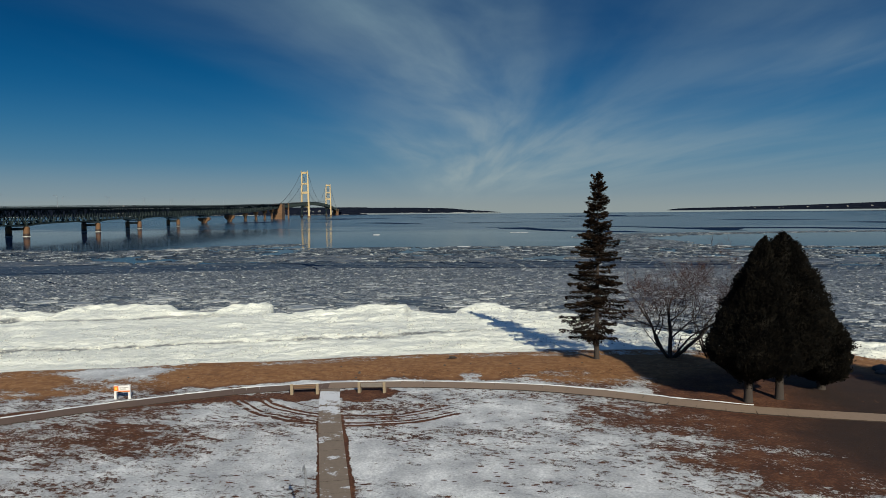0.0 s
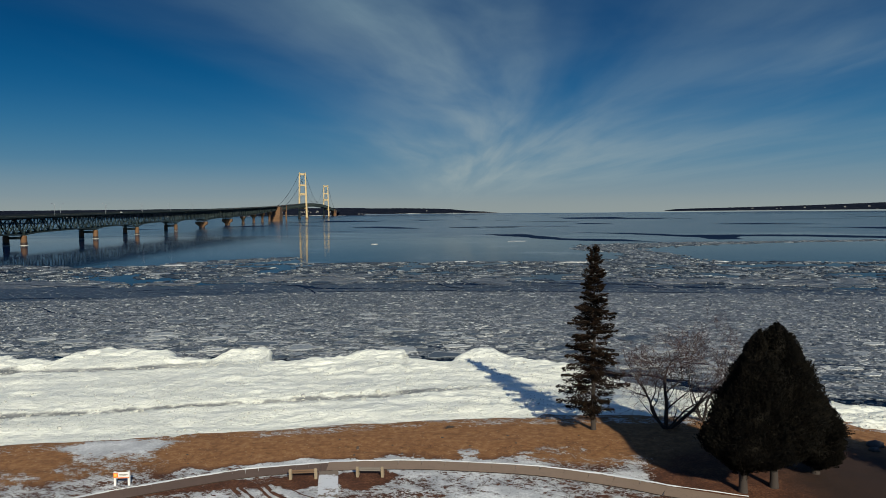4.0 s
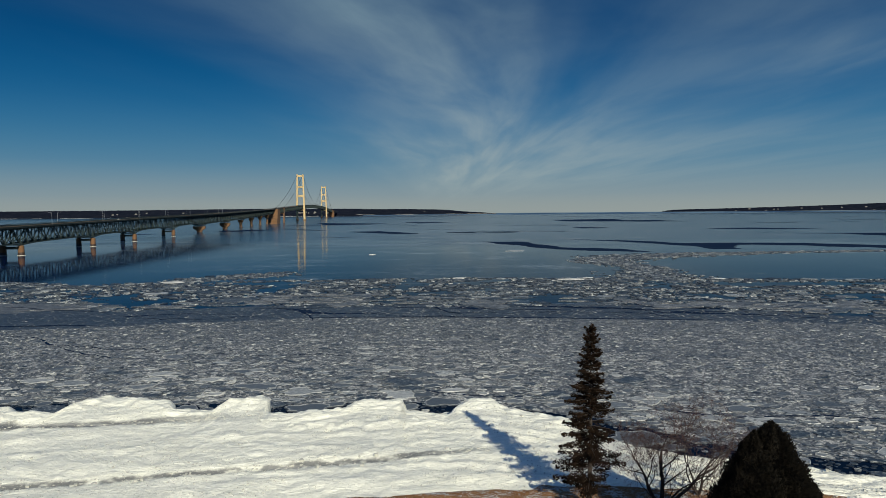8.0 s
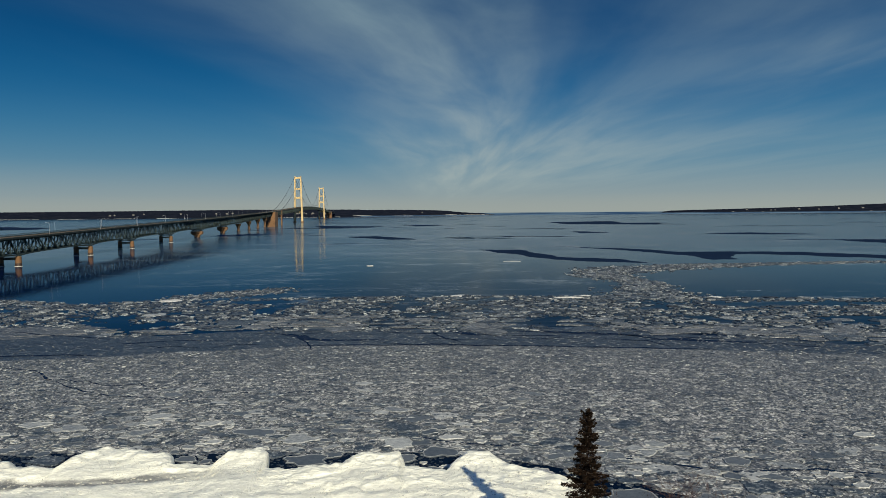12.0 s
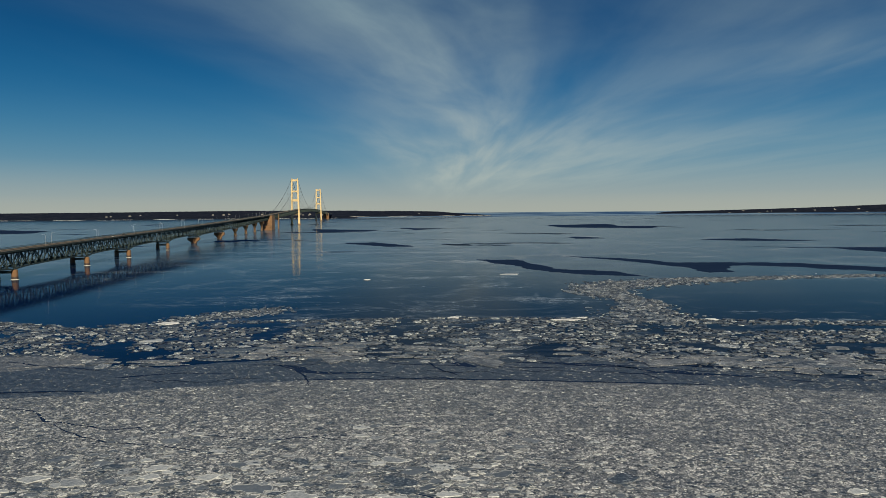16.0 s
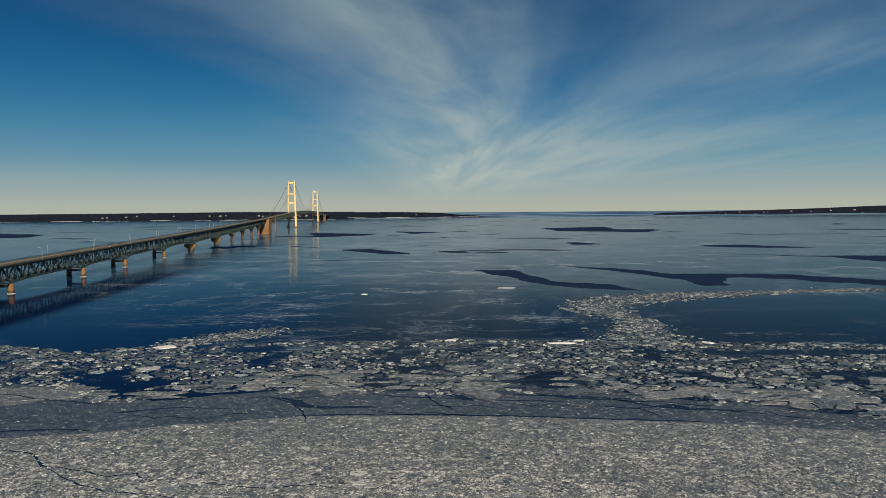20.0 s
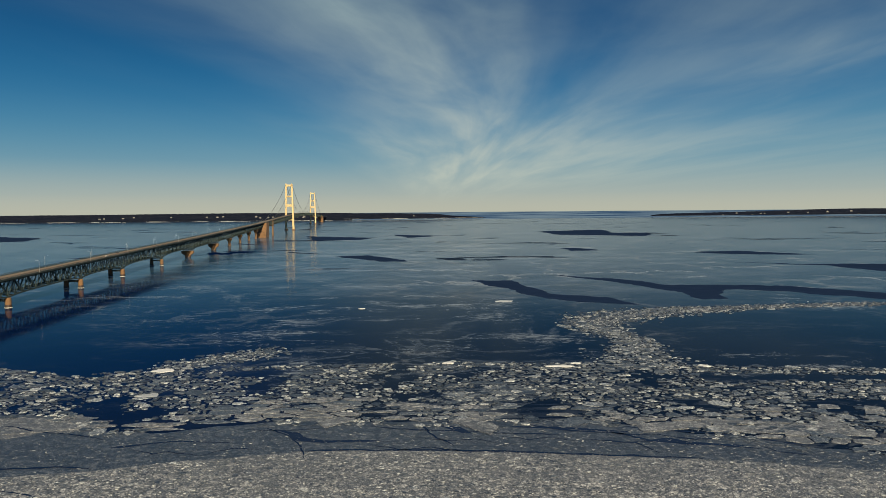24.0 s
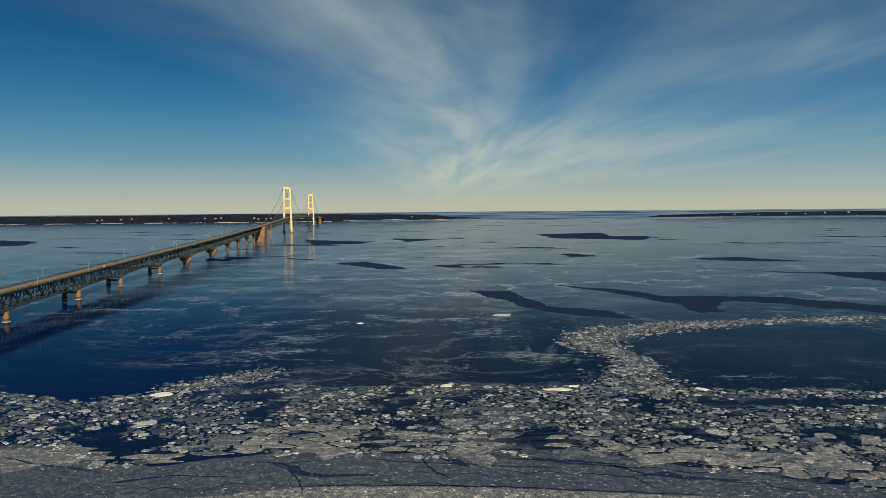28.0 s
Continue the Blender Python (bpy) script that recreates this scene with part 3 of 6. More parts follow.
EDGE = [(-140, 90), (-75, 98), (-64, 99.2), (-61, 96.5), (-55.5, 97), (-54.5, 102), (-52, 105), (-44, 102.5), (-40.5, 101), (-38.8, 97.4), (-33, 97.6), (-32, 102.5), (-27.4, 103.4), (-26, 101), (-25, 96.2), (-18, 95.6), (-14.2, 96.8), (-12, 101), (-6, 101.4), (-4.9, 96), (1.0, 94.8), (2.4, 98), (4.4, 101.4), (7.4, 100.8), (10.3, 96.3), (17.3, 91), (19.2, 86.3), (22.2, 81.2), (28, 78.0), (33.4, 75.7), (41, 73), (47, 70.5), (60, 66), (140, 60)]


def edge_at(x):
    return curve_at(EDGE, x) + 0.5 * fbm(x, 3.0, 0.5, 3, 2.0)


def shelf_height(x, s):
    """Place and height of the shore ice at a share s of the way from its foot to the water."""
    lo, hi = shore_foot(x) - 0.4, edge_at(x)
    y = lo + (hi - lo) * s
    broad = sum(curve_at(EDGE, x + d) for d in (-15, -10, -5, 0, 5, 10, 15)) / 7
    k = (y - lo) / (broad - lo)
    base = 1.50 + 0.22 * min(1.0, k * 4)
    ridge = 0.42 * math.exp(-((k - 0.42) / 0.07) ** 2) * (0.7 + 0.9 * fbm(x, 1.0, 0.05, 3, 4.0))
    ridge += 0.22 * math.exp(-((k - 0.22) / 0.05) ** 2) * (0.6 + 1.0 * fbm(x, 9.0, 0.07, 3, 5.0))
    for at, high, seed in ((0.31, 0.26, 11.0), (0.53, 0.30, 13.0), (0.66, 0.28, 17.0), (0.77, 0.24, 19.0)):
        ridge += high * math.exp(-((k - at - 0.05 * fbm(x, seed, 0.03, 2, seed)) / 0.026) ** 2) * max(0.0, 0.5 + 1.6 * fbm(x, seed, 0.06, 4, seed))
    crest = math.exp(-((hi - y - 2.2) / 2.6) ** 2) * max(0.0, 0.15 + 0.42 * min(1.0, max(0.0, (hi - 95.5) / 5)) + 0.75 * fbm(x, 5.0, 0.14, 4, 6.0))
    t1 = y - (92.9 + 0.12 * (x + 36))
    t2 = y - (74.6 + 0.185 * (x + 18))
    dip = 0.45 * math.exp(-(t1 / 1.9) ** 2) * min(1.0, max(0.0, (-26 - x) / 18)) + 0.35 * math.exp(-(t2 / 0.7) ** 2) * min(1.0, max(0.0, (2 - x) / 8))
    lump = max(0.0, fbm(x, y * 1.2, 0.9, 3, 41.0)) * max(0.0, 0.25 + 1.5 * fbm(x * 0.4, y, 0.12, 2, 15.0))
    rough = 0.42 * fbm(x * 0.6, y * 1.2, 0.16, 5, 1.0) + 0.55 * lump + 0.30 * fbm(x, y * 1.3, 0.55, 4, 2.5) * (1.8 if hi - y < 5 else 1.0)
    z = base + ridge + crest - dip + rough * min(1.0, k * 7)
    if hi - y < 1.2:
        z -= 0.45 * (1 - (hi - y) / 1.2) ** 2
    return y, z


def make_shore_ice():
    xs = lines((-140, -70, 50), (-70, 62, 420), (62, 140, 40))
    ss = list(np.linspace(0, 0.80, 75, endpoint=False)) + list(np.linspace(0.80, 1.0, 36))
    v, f, w = [], [], len(xs)
    for s in ss:
        for x in xs:
            y, z = shelf_height(x, s)
            if s == 0:
                z = ground_height(x, y) - 0.12
            v.append((x, y, z))
    for drop, out in ((0.9, 0.25), (2.9, 0.0)):
        for x in xs:
            y, z = shelf_height(x, 1.0)
            v.append((x + 0.3 * fbm(x, drop, 0.6), y + out + 0.35 * fbm(x, drop * 3, 0.7), max(z - drop, -0.6) if drop < 2 else -0.6))
    rows = len(ss) + 2
    for j in range(rows - 1):
        for i in range(w - 1):
            f.append((j * w + i, j * w + i + 1, j * w + w + i + 1, j * w + w + i))
    return tagged(solid("shore_ice", v, f, M["shelf"], smooth=True), "white ridged shelf ice banked up along the beach", "ice", kind="structure")


make_shore_ice()


# ---- floating ice ----
def make_slab_ice(name, low, high, apiece):
    """Grey slabs whose raised rims are pale; apiece: one mesh holds many."""
    mat, n = material(name)
    g = n.tree.nodes.new("ShaderNodeNewGeometry")
    p = g.outputs["Position"]
    z = n.xyz(p)[2]
    grain = n.noise(p, 1.4, 8.0, 0.8)
    rim = n.step(n.m("ADD", z, n.m("MULTIPLY", grain, 0.03)), low, high)
    tone = g.outputs["Random Per Island"] if apiece else n.node("ShaderNodeObjectInfo", "Random")
    c = n.ramp(n.m("ADD", n.m("MULTIPLY", grain, 0.95), n.m("MULTIPLY", tone, 0.45)), [(0.35, (0.028, 0.037, 0.048)), (0.70, (0.100, 0.112, 0.122)), (1.0, (0.38, 0.39, 0.375))])
    n.surface(n.mix(n.m("MULTIPLY", rim, 0.7), c, (0.42, 0.43, 0.41)), 0.45, 0.0, grain, 0.4, 0.06)
    return mat


M["slab_ice"] = make_slab_ice("grey slab ice with pale rims", 0.175, 0.225, False)
M["set_ice"] = make_slab_ice("grey plates with pale rims", 0.125, 0.155, True)

BRASH_TOP = [(-320, 150), (-150, 168), (-114, 176), (-93, 179), (-72, 185), (-36, 192), (6, 190.5), (38, 186), (76, 181), (120, 171), (200, 158), (320, 140)]
SHEET_TOP = [(-320, 240), (-150, 234), (-120, 227), (-103, 212), (-87, 211), (-71, 216), (-43, 221), (8, 217), (36, 217), (59, 214), (77, 204), (94, 200), (112, 188), (128, 183), (200, 172), (320, 160)]
FLOE_TOP = [(-320, 306), (-192, 302), (-161, 292), (-126, 293), (-106, 293), (-86, 300), (-40, 303), (-15, 306), (11, 305), (62, 299), (105, 294), (147, 288), (186, 290), (200, 286), (320, 280)]


def ice_sheet(name, low, high, z, mat, label, jag, x_range=(-300, 300), n=500):
    xs = np.linspace(*x_range, n)
    v, f = [], []
    cuts = 5
    for x in xs:
        a, b = low(x), high(x) + jag * fbm(x, 4.0, 0.06, 5, z * 50)
        for k in range(cuts):
            v.append((x, a + (b - a) * k / (cuts - 1), z))
    for i in range(n - 1):
        for k in range(cuts - 1):
            a = i * cuts + k
            f.append((a, a + cuts, a + cuts + 1, a + 1))
    m = len(v)
    for i in range(n):
        x, y, zz = v[i * cuts + cuts - 1]
        v.append((x, y + 0.02, zz - 0.3))
    for i in range(n - 1):
        a, b = i * cuts + cuts - 1, (i + 1) * cuts + cuts - 1
        f.append((a, b, m + i + 1, m + i))
    return tagged(solid(name, v, f, mat), label, "ice", kind="structure")


def lead_edge(x):
    """The far side of the strip of open water along the shore ice."""
    return curve_at([(-320, 104), (-60, 106.5), (-20, 105.5), (10, 103.5), (20, 97), (30, 89.5), (42, 81.5), (60, 74.5), (320, 68)], x) + 3.0 * fbm(x, 2.0, 0.06, 3, 9.0) + 1.6 * fbm(x, 7.0, 0.3, 3, 1.0)


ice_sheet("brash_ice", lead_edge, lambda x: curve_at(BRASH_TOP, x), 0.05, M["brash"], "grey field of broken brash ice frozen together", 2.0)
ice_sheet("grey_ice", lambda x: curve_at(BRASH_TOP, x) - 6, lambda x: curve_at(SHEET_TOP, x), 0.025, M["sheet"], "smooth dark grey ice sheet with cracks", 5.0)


def floe_into(soup, cx, cy, rx, ry, turn, z, thick, rng, rim=0.0, corners=9, pointed=0.0):
    """One floe: an uneven outline with a side wall, a chamfer and, on near ones, a raised rim."""
    a = np.sort((np.arange(corners) + rng.uniform(-0.42, 0.42, corners)) * 2 * math.pi / corners)
    r = 1 + rng.uniform(-0.30, 0.26, corners) + pointed * np.cos(2 * a)
    px, py = np.cos(a) * r * rx, np.sin(a) * r * ry
    c, s = math.cos(turn), math.sin(turn)
    X, Y = px * c - py * s, px * s + py * c
    i = len(soup.v)
    rings = [(1.0, -0.15), (1.0, thick * 0.7), (0.95, thick + rim)]
    if rim:
        rings.append((0.89, thick))
    for k, h in rings:
        for q in range(corners):
            soup.v.append((cx + X[q] * k, cy + Y[q] * k, z + h))
    for ring in range(len(rings) - 1):
        for q in range(corners):
            j = i + ring * corners
            soup.f.append((j + q, j + (q + 1) % corners, j + corners + (q + 1) % corners, j + corners + q))
    j = i + (len(rings) - 1) * corners
    soup.f.append(tuple(range(j, j + corners)))


def floe_field(name, label, mat, count, place, size, z, thick, rng, rim=0.0, corners=9, room=0.9):
    """Scatter floes that hardly overlap, with a grid for the nearest ones."""
    soup, grid, made, tries = Soup(), {}, 0, 0
    while made < count and tries < count * 14:
        tries += 1
        x, y = place(rng)
        r = size(rng, x, y)
        if r <= 0:
            continue
        gx, gy = int(x // 8), int(y // 8)
        if any((x - a) ** 2 + (y - b) ** 2 < ((r + c) * room) ** 2 for i in (-1, 0, 1) for j in (-1, 0, 1) for a, b, c in grid.get((gx + i, gy + j), ())):
            continue
        grid.setdefault((gx, gy), []).append((x, y, r))
        floe_into(soup, x, y, r * rng.uniform(0.95, 1.3), r * rng.uniform(0.7, 1.0), rng.uniform(-0.5, 0.5), z, thick * rng.uniform(0.5, 1.2), rng, rim, corners)
        made += 1
    ob = soup.make(name, mat)
    return tagged(ob, label, "ice", kind="stuff")


rng = np.random.default_rng(5)


def in_pancakes(rng):
    x = rng.uniform(-250, 250)
    lo, hi = curve_at(SHEET_TOP, x) - 4, curve_at(FLOE_TOP, x) + 6 * fbm(x, 1.0, 0.05, 3, 3.0)
    return x, rng.uniform(lo, hi)


POOLS = [(186, 268, 34, 4.2), (118, 254, 8, 3.0), (-92, 219, 16, 5.0), (-106, 226, 12, 4.0)]


class Jigsaw:
    """Plates of frozen brash that fit one another like broken glass, with some of them missing."""

    def __init__(self, x0, x1, low, depth, spacing, stretch, share, seed):
        r = np.random.default_rng(seed)
        self.stretch, self.seeds, self.kept = stretch, [], []
        for i in range(int((x1 - x0) / (spacing * stretch)) + 1):
            for j in range(int(60 / spacing) + 1):
                x = x0 + (i + 0.5 * (j % 2) + r.uniform(-0.42, 0.42)) * spacing * stretch
                y = low(x) + (j + r.uniform(-0.42, 0.42)) * spacing
                inside = 0 < y - low(x) < depth(x)
                self.seeds.append((x / stretch, y))
                self.kept.append(inside and r.uniform() < share + 0.9 * fbm(x, y, 0.035, 2, seed))
        self.seeds, self.kept = np.array(self.seeds), np.array(self.kept)

    def covers(self, x, y):
        d = (self.seeds[:, 0] - x / self.stretch) ** 2 + (self.seeds[:, 1] - y) ** 2
        return bool(self.kept[int(np.argmin(d))])

    def outline(self, k):
        cx, cy = self.seeds[k]
        poly = [(cx + a * 15, cy + b * 15) for a, b in ((-1, -1), (1, -1), (1, 1), (-1, 1))]
        near = np.argsort(((self.seeds - self.seeds[k]) ** 2).sum(1))[1:15]
        for q in near:
            mx, my = (self.seeds[q] + (cx, cy)) / 2
            nx, ny = self.seeds[q] - (cx, cy)
            cut = []
            for (ax, ay), (bx, by) in zip(poly, poly[1:] + poly[:1]):
                da, db = (ax - mx) * nx + (ay - my) * ny, (bx - mx) * nx + (by - my) * ny
                if da <= 0:
                    cut.append((ax, ay))
                if (da < 0) != (db < 0) and da != db:
                    t = da / (da - db)
                    cut.append((ax + (bx - ax) * t, ay + (by - ay) * t))
            poly = cut
        return [(a * self.stretch, b) for a, b in poly]

    def build(self, mats, label, r):
        for k in np.nonzero(self.kept)[0]:
            poly = self.outline(k)
            cx, cy = np.mean([q[0] for q in poly]), np.mean([q[1] for q in poly])
            size = min(np.ptp([q[0] for q in poly]), np.ptp([q[1] for q in poly]))
            fit = 1 - r.uniform(0.25, 1.0) / max(size, 1.8)
            row = []
            for (ax, ay), (bx, by) in zip(poly, poly[1:] + poly[:1]):
                n = max(1, int(math.hypot(bx - ax, by - ay) / 0.7))
                for i in range(n):
                    x, y = ax + (bx - ax) * i / n, ay + (by - ay) * i / n
                    row.append(((x - cx) * fit + 0.55 * fbm(x, y, 0.5, 3, 4.0), (y - cy) * fit + 0.55 * fbm(x, y, 0.5, 3, 9.0)))
            n, high = len(row), r.uniform(0.05, 0.16)
            v = [(x, y, -0.2) for x, y in row] + [(x, y, high * 0.7) for x, y in row] + [(x * 0.985, y * 0.97, high) for x, y in row]
            f = [(q * n + i, q * n + (i + 1) % n, (q + 1) * n + (i + 1) % n, (q + 1) * n + i) for q in (0, 1) for i in range(n)] + [tuple(range(2 * n, 3 * n))]
            ob = tagged(solid("ice_raft", v, f, mats[int(r.uniform() < 0.22)]), label, "ice raft", "rafts of brash ice")
            ob.location = (cx, cy, 0.06)


STRIPS = Jigsaw(-116, 92, lambda x: curve_at(SHEET_TOP, x) + 0.5, lambda x: curve_at([(-116, 4), (-96, 8), (-70, 24), (-50, 28), (-20, 25), (10, 18), (60, 16), (92, 14)], x), 3.7, 2.9, 0.56, 51)
PLATES = Jigsaw(88, 196, lambda x: curve_at(SHEET_TOP, x) + 0.5, lambda x: curve_at([(88, 16), (104, 34), (130, 46), (160, 52), (196, 50)], x), 4.6, 1.45, 0.40, 52)


def gaps(x, y):
    # how thickly the floes lie; below about -0.2 the water is open
    if (-116 < x < 92 and y < 262 and STRIPS.covers(x, y)) or (88 < x < 200 and y < 262 and PLATES.covers(x, y)):
        return -9.0
    if any(((x - a) / rx) ** 2 + ((y - b) / ry) ** 2 < 1 + 1.2 * fbm(x, y, 0.15, 3, 4.0) for a, b, rx, ry in POOLS):
        return -9.0
    low = 0.10 if y < curve_at(SHEET_TOP, x) + 9 else 0.0
    return fbm(x * 0.8, y, 0.05, 4, 12.0) - low


floe_field("pancake_ice", "loose pancake floes drifting in dark open water", M["floe"], 4200, in_pancakes, lambda r, x, y: 0 if gaps(x, y) < -0.09 else float(np.clip(r.lognormal(0.30, 0.48), 0.6, 3.2)), 0.02, 0.18, rng, 0.04, 11, 1.0)
floe_field("small_floes", "small broken floes between the larger ones", M["small_floe"], 5000, in_pancakes, lambda r, x, y: 0 if gaps(x, y) < -0.15 else r.uniform(0.25, 0.8), 0.01, 0.14, rng, 0.0, 7, 0.85)


def in_finger(rng):
    """The tongue of brash that reaches out over the thin ice."""
    s = rng.uniform(0, 1)
    at = (0, 0.12, 0.24, 0.36, 0.48, 0.6, 0.74, 0.86, 1.0)
    x = np.interp(s, at, (92, 101, 110, 101, 95, 118, 165, 215, 335)) + rng.normal(0, 1) * np.interp(s, at, (11, 5.5, 3.2, 5, 6, 11, 13, 13, 14))
    y = np.interp(s, at, (292, 322, 345, 375, 400, 428, 450, 461, 474)) + rng.normal(0, 1) * np.interp(s, at, (7, 9, 6, 9, 9, 9, 7, 4.5, 3.5))
    return x, y


floe_field("brash_tongue", "tongue of pale brash reaching over the thin ice", M["floe"], 3000, in_finger, lambda r, x, y: float(np.clip(r.lognormal(-0.15, 0.5), 0.3, 2.6)), 0.02, 0.2, rng, 0.0, 8, 0.72)


def in_left_spur(rng):
    s = rng.uniform(0, 1)
    return -118 + 40 * s + rng.normal(0, 4.0), 300 + 32 * s + rng.normal(0, 5.0)


floe_field("brash_spur", "thin spur of brash at the edge of open water", M["floe"], 420, in_left_spur, lambda r, x, y: float(np.clip(r.lognormal(-0.1, 0.5), 0.3, 2.2)), 0.02, 0.18, rng, 0.0, 8, 0.75)


def in_brash(rng):
    x = rng.uniform(-150, 150)
    return x, rng.uniform(lead_edge(x) + 1, curve_at(BRASH_TOP, x) - 0.5)


floe_field("ice_fragments", "white fragments set in the grey brash", M["crumb"], 15000, in_brash, lambda r, x, y: float(np.clip(r.lognormal(-1.35, 0.5), 0.13, 1.0)), 0.045, 0.09, rng, 0.0, 7, 0.8)


def in_near_brash(rng):
    x = rng.uniform(-75, 75)
    return x, lead_edge(x) + 1 + abs(rng.normal(0, 1)) * 17


floe_field("frozen_plates", "round grey ice plates with pale rims set in the brash", M["set_ice"], 520, in_near_brash, lambda r, x, y: float(np.clip(r.lognormal(-0.1, 0.5), 0.4, 2.2)), 0.045, 0.05, rng, 0.035, 13, 1.0)


def in_lead(rng):
    x = rng.uniform(-85, 95)
    base = edge_at(x)
    return x, base + abs(rng.normal(0, 1)) * (11 if x < 10 else 16) + 0.8


floe_field("lead_brash", "dark wet brash floating in the lead along the shore", M["small_floe"], 1500, in_lead, lambda r, x, y: r.uniform(0.12, 0.5) if y < lead_edge(x) + 2 else 0, 0.0, 0.08, rng, 0.0, 7, 0.9)


def raft_shape(cx, cy, rx, ry, turn, seed, mat, name, label, z=0.06, n=64):
    """A large ragged raft with a side wall."""
    v, f = [], []
    c, s = math.cos(turn), math.sin(turn)
    for h in (-0.2, 0.0):
        for i in range(n):
            a = 2 * math.pi * i / n
            r = 1 + 0.75 * fbm(math.cos(a) * 1.8 + seed, math.sin(a) * 1.8, 1.2, 5, seed)
            px, py = math.cos(a) * rx * r, math.sin(a) * ry * r
            v.append((cx + px * c - py * s, cy + px * s + py * c, z + h))
    f = [(i, (i + 1) % n, n + (i + 1) % n, n + i) for i in range(n)] + [tuple(range(n, 2 * n))]
    return tagged(solid(name, v, f, mat), label, "ice raft", "rafts of brash ice")


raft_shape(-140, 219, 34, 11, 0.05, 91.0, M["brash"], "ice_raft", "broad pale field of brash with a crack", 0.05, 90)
plate_rng = np.random.default_rng(77)
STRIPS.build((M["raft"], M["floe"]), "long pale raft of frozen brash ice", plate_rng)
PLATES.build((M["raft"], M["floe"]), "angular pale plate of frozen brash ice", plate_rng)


def near_floes():
    """Rounded slabs with white rims that lie in the open water along the shore ice."""
    grid, made, tries = [], 0, 0
    r = np.random.default_rng(11)
    while made < 330 and tries < 9000:
        tries += 1
        x, y = in_lead(r)
        size = float(np.clip(r.lognormal(0.05, 0.55), 0.4, 3.0))
        if y - size * 0.8 < edge_at(x) + 0.2 or any((x - a) ** 2 + (y - b) ** 2 < ((size + c) * 0.93) ** 2 for a, b, c in grid):
            continue
        grid.append((x, y, size))
        s = Soup()
        floe_into(s, 0, 0, size * r.uniform(1.0, 1.35), size * r.uniform(0.7, 1.0), r.uniform(-0.6, 0.6), 0, 0.10, r, 0.05, 15)
        ob = s.make("ice_floe", M["slab_ice"] if r.uniform() < 0.6 else M["floe"])
        ob.location = (x, y, 0.06)
        tagged(ob, "rounded grey ice floe with a raised white rim", "ice floe", "floes along the shore")
        made += 1


near_floes()

# single bright floes that stand out among the rest
for x, y, rx, ry, turn, label in ((-117, 294, 6.2, 3.4, 0.05, "bright white snow covered floe at the edge of open water"), (57.5, 293, 5.8, 1.8, -0.06, "long bright white floe among grey pancakes"), (66, 298, 2.6, 1.6, 0.2, "small bright white floe"), (120.8, 290, 2.4, 2.0, -0.4, "bright white tilted floe"), (-47.8, 475, 2.2, 1.6, 0.1, "lone white floe on thin ice"), (-107, 255, 4.4, 3.4, 0.0, "grey flat topped floe with pale rim"), (8.5, 302, 2.6, 2.2, 0.0, "small white floe at the edge of open water"), (56, 506, 7.0, 5.0, 0.1, "grey floe frozen into the thin ice")):
    s = Soup()
    floe_into(s, 0, 0, rx, ry, turn, 0, 0.06 if "frozen" in label else 0.11 if "grey" in label and "white" not in label else 0.22, rng, 0.05, 11)
    ob = tagged(s.make("ice_floe", M["white_ice"] if "white" in label else M["slab_ice"]), label, "ice floe")
    ob.location = (x, y, 0.06)


def lead(pts, z=0.03, ragged=1.0):
    """A lead of open water between the ice sheets, with a ragged outline."""
    out = []
    ragged *= max(1.0, pts[0][1] / 650)
    for i, (ax, ay) in enumerate(pts):
        bx, by = pts[(i + 1) % len(pts)]
        n = int(min(60, max(10, math.hypot(bx - ax, by - ay) / 2.5)))
        for k in range(n):
            t = k / n
            x, y = ax + (bx - ax) * t, ay + (by - ay) * t
            out.append((x + ragged * (10 * fbm(x, y, 0.03, 4, 1.0) + 2.6 * fbm(x, y, 0.22, 4, 2.0)), y + ragged * (10 * fbm(x, y, 0.03, 4, 5.0) + 5.0 * fbm(x, y, 0.16, 4, 6.0)), z))
    bm = bmesh.new()
    face = bm.faces.new([bm.verts.new(p) for p in out])
    bmesh.ops.triangulate(bm, faces=[face])
    ob = part("lead", bm, M["open_water"], None)
    tagged(ob, "dark lead of open water between ice sheets", "water", kind="structure")


mat, n = material("open lake water")
n.surface(n.mix(n.noise(n.stretch(n.place(), 0.05, 0.14), 1.0, 5.0), (0.004, 0.011, 0.030), (0.013, 0.025, 0.052)), 0.33, 0.0, n.noise(n.stretch(n.place(), 0.6, 1.0), 1.0, 4.0), 0.3, 0.08, 0.0)
M["open_water"] = mat
lead([(42, 663), (79, 655), (87, 595), (107, 540), (143, 521), (152, 479), (123, 493), (89, 516), (70, 575)])
lead([(125, 711), (167, 671), (199, 645), (216, 602), (275, 595), (320, 583), (372, 520), (350, 487), (310, 522), (295, 545), (262, 565), (242, 553), (226, 506), (209, 507), (206, 546), (182, 623)])
lead([(-148, 1027), (-93, 1042), (-40, 950), (-25, 915), (-62, 915)])
lead([(343, 2101), (564, 2197), (526, 1921), (639, 1894), (541, 1666), (342, 1810)])
lead([(411, 1043), (494, 1070), (563, 965), (458, 990)])
lead([(385, 848), (458, 809), (560, 800), (700, 760), (491, 706), (466, 786)])
lead([(-335, 1852), (-138, 1715), (-156, 1605), (-272, 1575)])
lead([(-1400, 2100), (-1084, 1907), (-999, 1684), (-1100, 1600)])
lead([(-106, 1910), (36, 1807), (-51, 1697)])
lead([(230, 1180), (262, 1190), (285, 1120), (240, 1105)])
